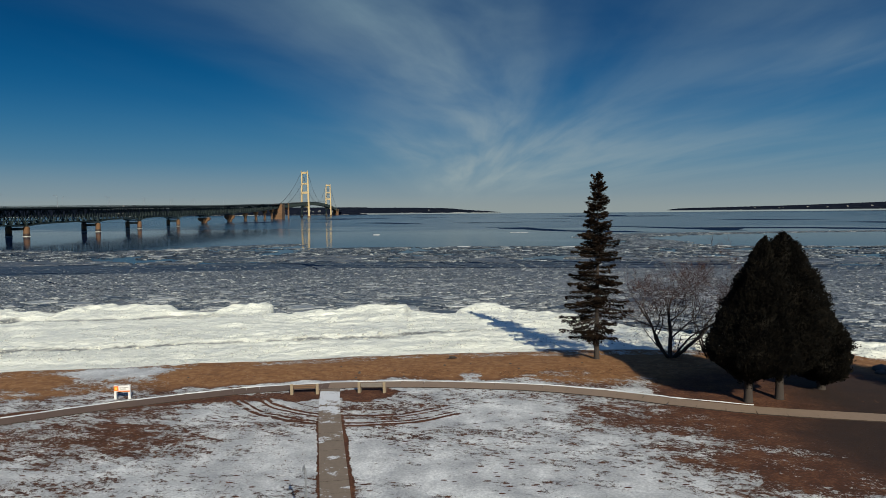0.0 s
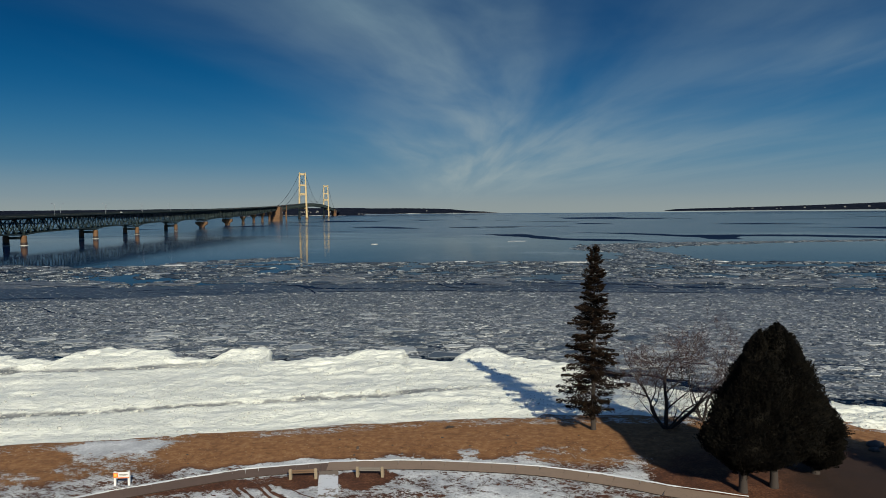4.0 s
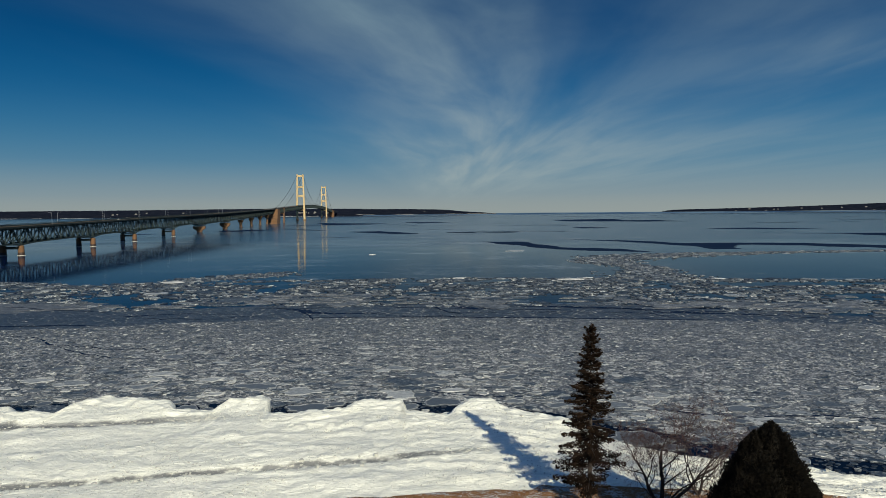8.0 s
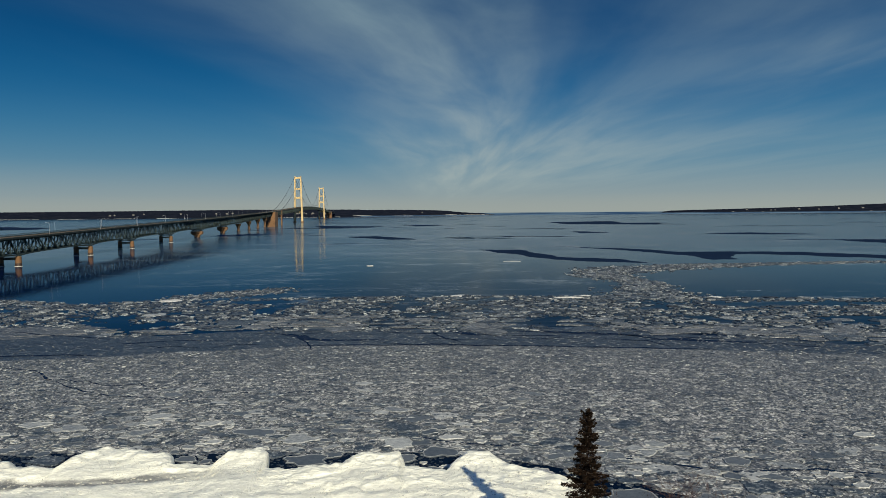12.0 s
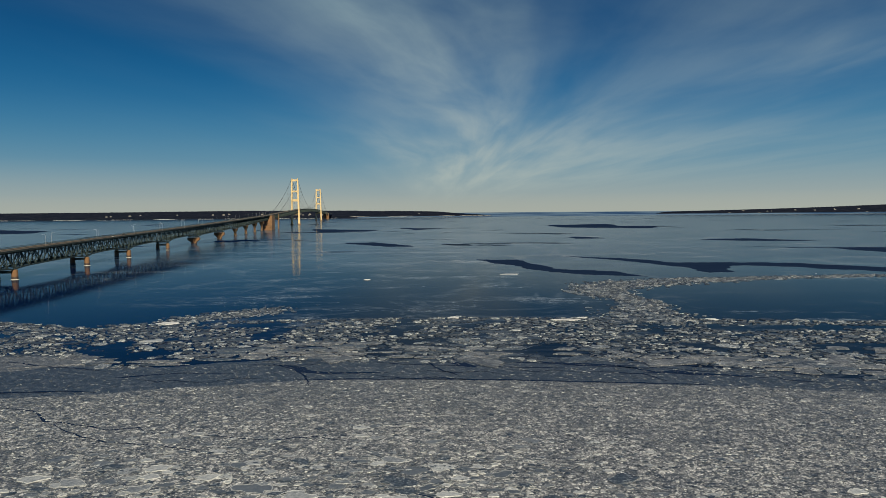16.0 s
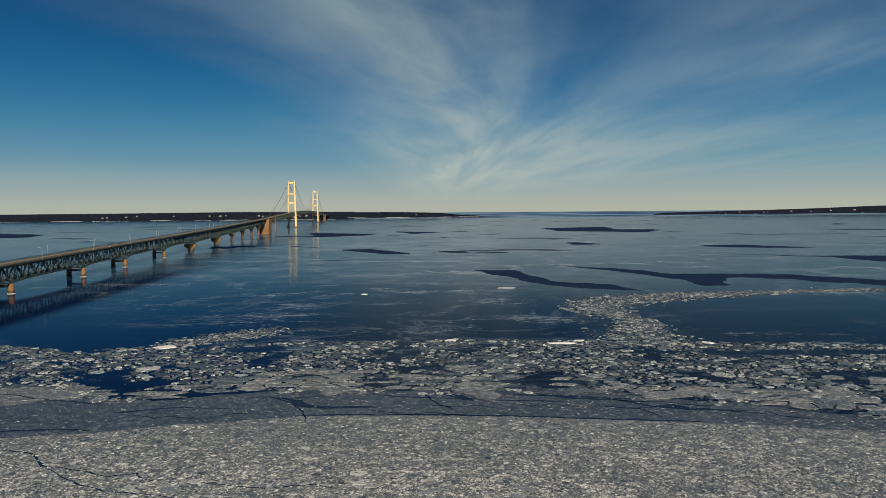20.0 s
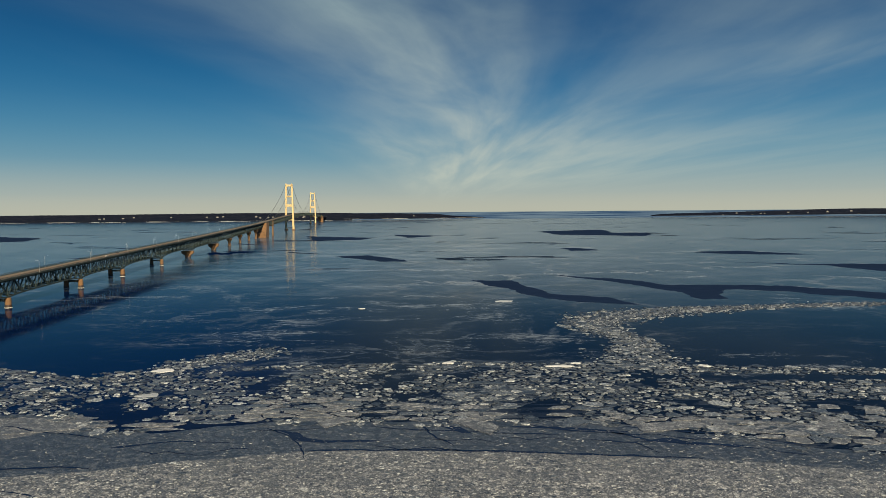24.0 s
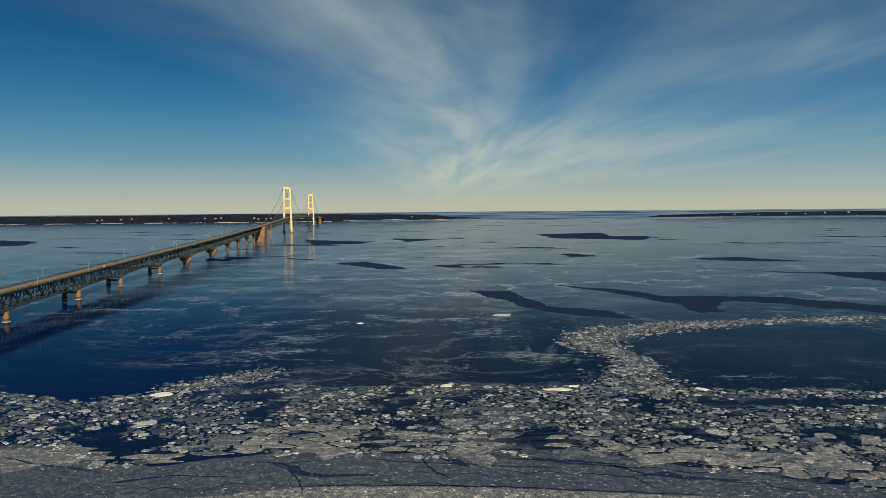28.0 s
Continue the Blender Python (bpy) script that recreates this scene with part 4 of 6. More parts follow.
for pts in ([(-50, 213), (-41, 209), (-38, 204), (-30, 201), (-22, 201.5), (-12, 199.5), (-22, 199.6), (-32, 199), (-42, 202), (-44, 208)], [(3, 213.5), (9, 213), (13, 206), (10, 206)], [(60, 196), (72, 199), (78, 194), (92, 192), (92, 191), (76, 192), (66, 196)], [(-95, 198), (-78, 203), (-60, 201), (-60, 200.6), (-78, 202), (-92, 197)], [(15, 213), (40, 211), (62, 206), (62, 205), (36, 209.5)]):
    lead(pts, 0.045, 0.12)



def crack(pts, width):
    """A narrow crack of dark water that wanders through an ice sheet."""
    row = []
    for (ax, ay), (bx, by) in zip(pts, pts[1:]):
        n = max(3, int(math.hypot(bx - ax, by - ay) / 1.5))
        row += [(ax + (bx - ax) * k / n, ay + (by - ay) * k / n) for k in range(n)]
    row.append(pts[-1])
    v, f = [], []
    for i, (x, y) in enumerate(row):
        dx, dy = row[min(i + 1, len(row) - 1)][0] - row[max(i - 1, 0)][0], row[min(i + 1, len(row) - 1)][1] - row[max(i - 1, 0)][1]
        d = math.hypot(dx, dy) + 1e-6
        x, y = x + 1.2 * fbm(x, y, 0.2, 4, 3.0), y + 1.2 * fbm(x, y, 0.2, 4, 8.0)
        w = width * (0.5 + 0.5 * abs(fbm(x, y, 0.15, 3, 1.0)) * 3) * min(1.0, 0.2 + i / 6, 0.2 + (len(row) - 1 - i) / 6)
        v += [(x - dy / d * w, y + dx / d * w, 0.075), (x + dy / d * w, y - dx / d * w, 0.075)]
    f = [(2 * i, 2 * i + 1, 2 * i + 3, 2 * i + 2) for i in range(len(row) - 1)]
    return tagged(solid("crack", v, f, M["open_water"]), "narrow dark crack winding through the ice sheet", "water", kind="structure")


CRACKS = [
    ([(-40, 192.5), (-26, 192.8), (-10, 192), (6, 191.2), (24, 189.5), (38, 187), (56, 184.8), (76, 182)], 0.75),
    ([(-20, 214), (-6, 210), (10, 208), (26, 205), (40, 203)], 0.5),
    ([(30, 214), (44, 207), (58, 204), (66, 197), (80, 194), (96, 188)], 0.8),
    ([(-150, 186), (-132, 184), (-118, 182), (-100, 183), (-92, 181)], 0.8),
    ([(-60, 213), (-46, 211), (-34, 213)], 0.35),
    ([(60, 211), (72, 206), (86, 203), (98, 197), (112, 190)], 0.55),
    ([(-54, 146), (-44, 143), (-36, 141), (-26, 143), (-16, 139)], 0.28),
    ([(-92, 156), (-80, 147), (-70, 141), (-58, 139), (-46, 134)], 0.28),
    ([(-112, 169), (-98, 164), (-91.6, 156.3), (-83, 153.6), (-73, 149), (-67.6, 151), (-64.6, 147), (-56.7, 145.8)], 0.45),
    ([(-36, 187), (-38.3, 196.5), (-43.2, 205.4), (-52.5, 213.9)], 0.5),
    ([(46.5, 198.7), (54.6, 196.6), (61, 195), (65.5, 186.3)], 0.7),
    ([(-150, 222), (-136, 219), (-126, 214), (-114, 211), (-100.6, 205)], 0.45),
    ([(-15.7, 116), (-7.8, 115.5), (-1.8, 112), (1.9, 110), (10, 108.5), (18, 108.8)], 0.3),
    ([(-3.4, 216), (2, 202), (7, 195)], 0.6),
    ([(96, 192), (99, 186), (106, 183)], 0.7),
    ([(-4, 203), (6, 199), (14, 200.5), (20, 197)], 0.4),
    ([(52, 208), (58, 203), (70, 202), (80, 197), (88, 198)], 0.5),
    ([(-88, 196), (-80, 192), (-76, 193.5), (-66, 190)], 0.35),
    ([(-66, 190), (-58, 196), (-50, 194)], 0.4),
    ([(-18, 197), (-8, 192), (0, 194), (12, 189)], 0.45),
    ([(22, 203), (30, 199), (36, 201), (44, 197)], 0.35),
    ([(20, 104), (32, 101), (42, 96), (56, 97), (70, 92)], 0.35),
]
for pts, width in CRACKS:
    crack(pts, width)


# ---- the bridge ----
AXIS, RIGHT = np.array((-0.0969, 0.99529)), np.array((0.99529, 0.0969))
FOOT = np.array((-511.0, 2484.5))
turn = math.atan2(-AXIS[0], AXIS[1])
bridge = thing("suspension_bridge", pose(FOOT[0], FOOT[1], 0, 0, 0, math.degrees(turn)), "long suspension bridge with ivory towers and dark green trusses", "bridge")
# below, x is across the bridge, y along it from the near tower, z up
DECK = [(-2620, 15.2), (-1993, 21.4), (-1780, 24.4), (-1610, 26.0), (-1273, 30.2), (-690, 39.5), (-549, 43.0), (0, 55.5), (250, 59.5), (579, 61.5), (908, 59.5), (1158, 55.5), (1707, 43.0), (1850, 39.5), (2420, 30.0)]


def deck_z(u):
    return sum(curve_at(DECK, u + d) for d in (-120, -60, 0, 60, 120)) / 5


def ribbon(name, x0, x1, top, bottom, us, mat, parent, label=""):
    v, f = [], []
    for u in us:
        z = deck_z(u)
        v += [(x0, u, z + bottom), (x1, u, z + bottom), (x1, u, z + top), (x0, u, z + top)]
    for i in range(len(us) - 1):
        for k in range(4):
            a, b = i * 4 + k, i * 4 + (k + 1) % 4
            f.append((a, b, b + 4, a + 4))
    f += [(3, 2, 1, 0), tuple(len(v) - 4 + k for k in range(4))]
    return solid(name, v, f, mat, parent, label=label)


us = list(np.arange(-2600, 2401, 25.0))
ribbon("roadway", -7.6, 7.6, 0.0, -0.7, us, M["asphalt"], bridge, "tan grey two way roadway")
for side in (-1, 1):
    ribbon("kerb", side * 7.6, side * 8.5, 0.35, -0.9, us, M["green"], bridge)
    s = Soup()
    for u in np.arange(-2300, -900, 3.0):
        z = deck_z(u)
        s.beam((side * 8.4, u, z + 0.3), (side * 8.4, u, z + 1.35), 0.16)
    rail = ribbon("railing", side * 8.3, side * 8.5, 1.45, 1.15, us, M["green"], bridge, "dark green steel railing")
    tagged(s.make("baluster", M["green"], rail), kind="stuff")
    ribbon("lower_rail", side * 8.35, side * 8.45, 0.8, 0.65, us, M["green"], bridge)
ribbon("median", -0.35, 0.35, 0.12, 0.0, us, M["concrete"], bridge)

PIERS = [(-2230, 7.0), (-2115, 7.2), (-1993, 7.0), (-1864, 7.8), (-1754, 7.8), (-1610, 8.2), (-1452, 10.2), (-1273, 12.6), (-1128, 16.0), (-1010, 19.5), (-895, 22.7), (-790, 25.5), (-716, 28.0)]
unit = bpy.data.meshes.new("member")
bm = bmesh.new()
bmesh.ops.create_cube(bm, size=1)
bm.to_mesh(unit)
bm.free()
unit.materials.append(M["green"])


def member(a, b, w, h, parent):
    """One steel member as an object of its own; all share a mesh."""
    a, b = Vector(a), Vector(b)
    d = b - a
    ob = new("truss_member", unit)
    ob.parent = parent
    q = d.to_track_quat("Y", "Z")
    ob.matrix_basis = Matrix.LocRotScale((a + b) / 2, q, (w, d.length, h))


def truss_span(u0, z0, u1, z1, single):
    """A deck truss that deepens over its piers."""
    span = new("truss_span")
    span.parent = bridge
    panels = max(6, int(round((u1 - u0) / 10.5 / 2)) * 2)
    us = np.linspace(u0, u1, panels + 1)

    def bottom(u):
        k = abs(2 * (u - u0) / (u1 - u0) - 1)
        end = z0 + (z1 - z0) * (u - u0) / (u1 - u0)
        mid = deck_z(u) - (12.4 if u1 < -1400 else 14.0)
        return mid + (end - mid) * k ** 5.0 if mid > end else end
    web = Soup()
    for side in (-6.2, 6.2):
        top, low = Soup(), Soup()
        top.chain([(side, u, deck_z(u) - 1.6) for u in us], 0.8, 1.0)
        low.chain([(side, u, bottom(u)) for u in us], 0.8, 0.9)
        for i in range(panels):
            a, b = us[i], us[i + 1]
            ta, tb, la, lb = deck_z(a) - 1.6, deck_z(b) - 1.6, bottom(a), bottom(b)
            pieces = [((side, a, la), (side, a, ta), 0.45), ((side, a, la if i % 2 == 0 else ta), (side, b, tb if i % 2 == 0 else lb), 0.62)]
            # half panels break up the long diagonals
            mid = (side, (a + b) / 2, (la + tb) / 2 if i % 2 == 0 else (ta + lb) / 2)
            pieces.append((mid, (side, (a + b) / 2, (ta + tb) / 2), 0.35))
            if z0 < 12 and min(i, panels - 1 - i) < 4:
                pieces.append((mid, (side, b if i % 2 == 0 else a, lb if i % 2 == 0 else la), 0.4))
            for p, q, w in pieces:
                if single:
                    member(p, q, w, w, span)
                else:
                    web.beam(p, q, w)
        top.make("top_chord", M["green"], span)
        low.make("bottom_chord", M["green"], span)
    cross = Soup()
    for i, u in enumerate(us):
        cross.beam((-6.2, u, bottom(u)), (6.2, u, bottom(u)), 0.5)
        cross.beam((-8.2, u, deck_z(u) - 1.2), (8.2, u, deck_z(u) - 1.2), 0.5, 1.0)
        cross.beam((-6.2, u, bottom(u)), (6.2, u, deck_z(u) - 1.8), 0.35)
        if i < panels:
            cross.beam((-6.2, u, bottom(u)), (6.2, us[i + 1], bottom(us[i + 1])), 0.4)
    tagged(cross.make("cross_bracing", M["green"], span), kind="stuff")
    if web.v:
        tagged(web.make("web", M["green"], span), kind="stuff")


for (u0, z0), (u1, z1) in zip(PIERS, PIERS[1:]):
    truss_span(u0, z0 + 0.8, u1, z1 + 0.8, -2000 < u0 < -1700)


def round_post(bm, x, y, z0, z1, r0, r1=None, sides=20):
    r1 = r0 if r1 is None else r1
    bmesh.ops.create_cone(bm, cap_ends=True, segments=sides, radius1=r0, radius2=r1, depth=z1 - z0, matrix=Matrix.Translation((x, y, (z0 + z1) / 2)))
    return bm


for u, z in PIERS[:-1]:
    pier = new("pier")
    pier.parent = bridge
    if u < -1500:
        for side in (-6.3, 6.3):
            column = part("column", round_post(bmesh.new(), side, u, 2.4, z, 2.2), M["concrete"], pier, smooth=False)
            part("capstone", round_post(bmesh.new(), side, u, z, z + 0.5, 2.0, 1.7), M["concrete"], column)
            part("base_band", round_post(bmesh.new(), side, u, -2, 2.4, 2.35, 2.3), M["wet_concrete"], column, "dark wet base of the column")
            part("ice_collar", round_post(bmesh.new(), side, u, -0.1, 0.35, 3.0, 2.4, 14), M["rubble"], column, "white ice frozen round the column foot")
            part("bearing", box(bmesh.new(), (side - 0.7, u - 0.7, z + 0.5), (side + 0.7, u + 0.7, z + 1.3), 0.1), M["green"], column)
        part("strut", box(bmesh.new(), (-5, u - 0.8, z - 2.3), (5, u + 0.8, z - 0.3), 0.1), M["green"], pier)
    elif u < -1200:
        part("column", round_post(bmesh.new(), 0, u, 1.6, z * 0.40, 4.2, 4.3), M["concrete"], pier)
        part("base_band", round_post(bmesh.new(), 0, u, -2, 1.6, 4.4), M["wet_concrete"], pier, "dark wet base of the column")
        part("hammerhead", prism(bmesh.new(), [(-4.2, z * 0.36), (4.2, z * 0.36), (8.8, z * 0.66), (8.8, z), (-8.8, z), (-8.8, z * 0.66)], u - 3.4, u + 3.4), M["concrete"], pier)
    else:
        part("column", prism(bmesh.new(), [(-2.2, 1.5), (2.2, 1.5), (2.2, z * 0.56), (5.2, z * 0.82), (5.2, z), (-5.2, z), (-5.2, z * 0.82), (-2.2, z * 0.56)], u - 2.4, u + 2.4), M["concrete"], pier)
        part("base_band", round_post(bmesh.new(), 0, u, -2, 1.5, 4.0), M["wet_concrete"], pier, "dark wet base of the column")


def anchorage(u_in, u_out, name="anchorage"):
    """A great concrete block whose landward end slopes."""
    step = 1 if u_out > u_in else -1
    zt = deck_z((u_in + u_out) / 2) - 1.0
    outline = [(u_in, -2), (u_in, zt), (u_in + step * 46, zt), (u_in + step * 51, 16), (u_out, 11), (u_out, -2)]
    part(name, prism(bmesh.new(), outline, -13.5, 13.5, "x"), M["concrete"], bridge, "huge weathered concrete cable anchorage")


anchorage(-650, -708)
anchorage(1826, 1884)

for u in (-549, 1707):
    z = deck_z(u) - 12
    bent = new("cable_bent")
    bent.parent = bridge
    for side in (-10.3, 10.3):
        part("leg", box(bmesh.new(), (side - 2.0, u - 3, -2), (side + 2.0, u + 3, z + 13), 0.3), M["concrete"], bent)
    part("cap", box(bmesh.new(), (-8.3, u - 2.4, z - 4), (8.3, u + 2.4, z - 0.5), 0.2), M["concrete"], bent)


def stiff_truss(u0, u1):
    span = new("stiffening_truss")
    span.parent = bridge
    us = np.linspace(u0, u1, int(abs(u1 - u0) / 12) + 1)
    for side in (-10.3, 10.3):
        top, low, web = Soup(), Soup(), Soup()
        top.chain([(side, u, deck_z(u) - 0.4) for u in us], 1.0, 1.6)
        low.chain([(side, u, deck_z(u) - 11.6) for u in us], 1.0, 1.4)
        for i in range(len(us) - 1):
            a, b = us[i], us[i + 1]
            za, zb = deck_z(a), deck_z(b)
            web.beam((side, a, za - 11.6), (side, a, za - 0.4), 0.7)
            web.beam((side, a, za - (11.6 if i % 2 else 0.4)), (side, b, zb - (0.4 if i % 2 else 11.6)), 0.9)
        top.make("top_chord", M["green"], span)
        low.make("bottom_chord", M["green"], span)
        tagged(web.make("web", M["green"], span), kind="stuff")
    cross = Soup()
    for a in us:
        z = deck_z(a)
        for h in (0.9, 11.6):
            cross.beam((-10.3, a, z - h), (10.3, a, z - h), 0.9, 1.2)
        cross.beam((-10.3, a, z - 11.6), (10.3, a, z - 1), 0.6)
    tagged(cross.make("cross_bracing", M["green"], span), kind="stuff")


stiff_truss(-668, -8)
stiff_truss(8, 1150)
stiff_truss(1166, 1826)


def bridge_tower(u):
    tower = new("tower")
    tower.parent = bridge
    for side in (-1, 1):
        bm = bmesh.new()
        ring = None
        for z, c, w, d in ((4, 13.4, 3.3, 5.2), (55, 12.5, 3.0, 4.6), (110, 11.4, 2.7, 4.2), (164, 10.4, 2.4, 3.8), (168.2, 10.4, 2.4, 3.8)):
            now = [bm.verts.new((side * c + sx * w, u + sy * d, z)) for sx, sy in ((-1, -1), (1, -1), (1, 1), (-1, 1))]
            if ring:
                for k in range(4):
                    bm.faces.new((ring[k], ring[(k + 1) % 4], now[(k + 1) % 4], now[k]))
            else:
                bm.faces.new(now[::-1])
            ring = now
        bm.faces.new(ring)
        part("leg", bm, M["ivory"], tower)
        part("pier_base", round_post(bmesh.new(), side * 13.4, u, -2, 4.6, 6.6, 6.2), M["concrete"], tower)
        part("cable_saddle", box(bmesh.new(), (side * 10.4 - 1.2, u - 2.6, 168.2), (side * 10.4 + 1.2, u + 2.6, 170.6), 0.5), M["ivory"], tower)
    for lo, hi, c in ((159.5, 166.5, 10.5), (120, 126, 11.2), (86, 94, 12.0), (36, 43, 12.8)):
        strut = part("cross_strut", box(bmesh.new(), (-c + 1.5, u - 2.6, lo), (c - 1.5, u + 2.6, hi), 0.4), M["ivory"], tower)
        if lo > 50:
            # dark slats on the strut face stand in for shaded recesses
            s = Soup()
            for k in range(5):
                x = -6.4 + 3.2 * k
                s.beam((x, u - 2.66, lo + 2), (x, u - 2.66, hi - 2), 1.5, 0.12)
            s.make("recess", M["green"], strut)


bridge_tower(0)
bridge_tower(1158)


def main_cable(side):
    low = deck_z(579) + 4
    pts = [(side, -690, deck_z(-690) - 4), (side, -549, deck_z(-549) + 2)]
    for k in range(1, 13):
        t = k / 12
        pts.append((side, -549 + 549 * t, deck_z(-549) + 2 + (169 - deck_z(-549) - 2) * (0.62 * t + 0.38 * t * t)))
    for k in range(1, 41):
        t = k / 40
        pts.append((side, 1158 * t, low + (169 - low) * (2 * t - 1) ** 2))
    for k in range(1, 13):
        t = 1 - k / 12
        pts.append((side, 1158 + 549 * (1 - t), deck_z(-549) + 2 + (169 - deck_z(-549) - 2) * (0.62 * t + 0.38 * t * t)))
    pts.append((side, 1850, deck_z(1850) - 4))
    s = Soup()
    s.tube(pts, [0.52] * len(pts), 6)
    cable = s.make("main_cable", M["cable"], bridge)
    r = Soup()
    for u in np.arange(-525, 1700, 24.0):
        if abs(u) < 10 or abs(u - 1158) < 10:
            continue
        z = float(np.interp(u, [p[1] for p in pts], [p[2] for p in pts]))
        if z > deck_z(u) + 1:
            r.beam((side, u, deck_z(u) - 0.5), (side, u, z), 0.11)
    tagged(r.make("suspender_rope", M["cable"], cable), kind="stuff")


main_cable(-10.4)
main_cable(10.4)


def lamp_post(side, u):
    z = deck_z(u)
    s = Soup()
    s.tube([(side * 8.7, u, z), (side * 8.7, u, z + 8.6), (side * 8.5, u, z + 9.3), (side * 7.2, u, z + 9.7), (side * 6.2, u, z + 9.75)], [0.14, 0.09, 0.08, 0.07, 0.06], 6)
    pole = s.make("lamp_post", M["steel"], bridge)
    part("lamp_head", box(bmesh.new(), (side * 6.2 - 0.5, u - 0.2, z + 9.6), (side * 6.2 + 0.5, u + 0.2, z + 9.8), 0.05), M["steel"], pole)


for k in range(-3, 13):
    lamp_post(1, -1948 + 103 * k)
    lamp_post(-1, -1899 + 103 * k)


# ---- far shores ----
def far_tree_mat():
    mat, n = material("far winter woods")
    p = n.place()
    c = n.ramp(n.noise(n.stretch(p, 0.03, 0.03, 0.10), 1.0, 6.0, 0.7), [(0.3, (0.003, 0.005, 0.010)), (0.55, (0.0065, 0.0085, 0.015)), (0.8, (0.015, 0.017, 0.024))])
    n.surface(c, 1.0, spec=0.0)
    return mat


M["woods"] = far_tree_mat()


SHORES = {}


def far_shore(name, label, x0, x1, y0, y1, base, top, step, seed, tree=7.0):
    """A low wooded shore: a flat apron, then a slope of land whose skyline is broken by treetops."""
    xs = np.arange(x0, x1, step)
    v, f = [], []

    def row(x):
        return y0 + (y1 - y0) * (x - x0) / (x1 - x0)
    SHORES[name] = (row, base, top)
    for x in xs:
        y, b, z = row(x), base, top(x)
        spike = tree * (0.45 * abs(fbm(x, 1.0, 0.021, 3, seed)) + 0.55 * abs(fbm(x, 2.0, 0.10, 2, seed + 3)))
        fade = min(1.0, max(0.0, (z - b) / 14))
        v += [(x, y - 15, b - 1), (x, y - 14, b + 0.4), (x, y, b + 0.6), (x, y + 3, b + 0.3 * (z - b) + spike * 0.5 * fade), (x, y + 22, b + 0.7 * (z - b) + spike * 0.3 * fade), (x, y + 34, z + spike * fade), (x, y + 45, b)]
    for i in range(len(xs) - 1):
        for k in range(6):
            a = i * 7 + k
            f.append((a, a + 7, a + 8, a + 1))
    return tagged(solid(name, v, f, M["woods"]), label, "shore", kind="structure")


far_shore("backdrop_west", "far wooded shore behind the bridge", -4300, -560, 4740, 4890, 0.0, lambda x: curve_at([(-4300, 54), (-3200, 52), (-2400, 53), (-1400, 57), (-900, 54), (-560, 52)], x), 7.0, 1.0)
far_shore("backdrop_north", "low wooded point across the lake with a village at its tip", -900, 420, 4905, 4915, 8.0, lambda x: curve_at([(-900, 50), (-500, 48), (-200, 46), (-20, 42), (80, 36), (200, 24), (330, 17), (420, 9)], x), 5.0, 4.0, 9.0)
far_shore("backdrop_east", "far wooded island on the horizon", 1640, 4200, 4915, 4915, 12.0, lambda x: curve_at([(1640, 16), (1720, 25), (2100, 32), (2500, 40), (2900, 50), (3300, 64), (4200, 76)], x), 7.0, 6.0)
M["house"] = plain("pale painted far houses", (0.15, 0.145, 0.135), 0.8, 0, 0.2, 0.2, 0.0)
rng = np.random.default_rng(23)


def far_house(shore, x, up, w, h):
    """A house on the apron of a far shore or, up the slope, among its trees."""
    row, base, top = SHORES[shore]
    y = row(x) + (-7 if up == 0 else 6 + 16 * up)
    z = base + 0.4 if up == 0 else base + (0.3 + 0.4 * (4 + 16 * up) / 19) * (top(x) - base)
    ob = thing("house", pose(x, y, z), "small pale house on the far shore", "house", "houses on the far shore")
    part("wall", box(bmesh.new(), (-w / 2, -4, -7 if up else 0), (w / 2, 4, h * 0.65)), M["house"], ob)
    part("roof", prism(bmesh.new(), [(-w / 2 - 0.6, h * 0.65), (w / 2 + 0.6, h * 0.65), (0, h)], -4.6, 4.6), M["house"], ob)


for shore, x0, x1, count, climb in (("backdrop_north", 90, 340, 24, 0.0), ("backdrop_north", -330, 60, 6, 0.3), ("backdrop_west", -1250, -800, 16, 0.95), ("backdrop_west", -2400, -1300, 9, 0.9), ("backdrop_east", 2100, 3300, 11, 0.7)):
    for _ in range(count):
        far_house(shore, rng.uniform(x0, x1), rng.uniform(0.1, 0.7) if rng.uniform() < climb else 0, rng.uniform(7, 18), rng.uniform(1.8, 4.2))
s = Soup()
for shore, x0, x1 in (("backdrop_west", -4300, -700), ("backdrop_north", -880, 400)):
    row, base, top = SHORES[shore]
    for x in np.arange(x0, x1, 14):
        w = fbm(x, 1, 0.006, 3)
        if w > -0.1:
            s.beam((x, row(x) - 15.5, base + 1.0), (x + 14, row(x + 14) - 15.5, base + 1.0), 4, 0.5 + 2.6 * max(0, w))
tagged(s.make("shore_snow", M["snow"]), "thin broken line of snow along the far shore", "snow", kind="stuff")


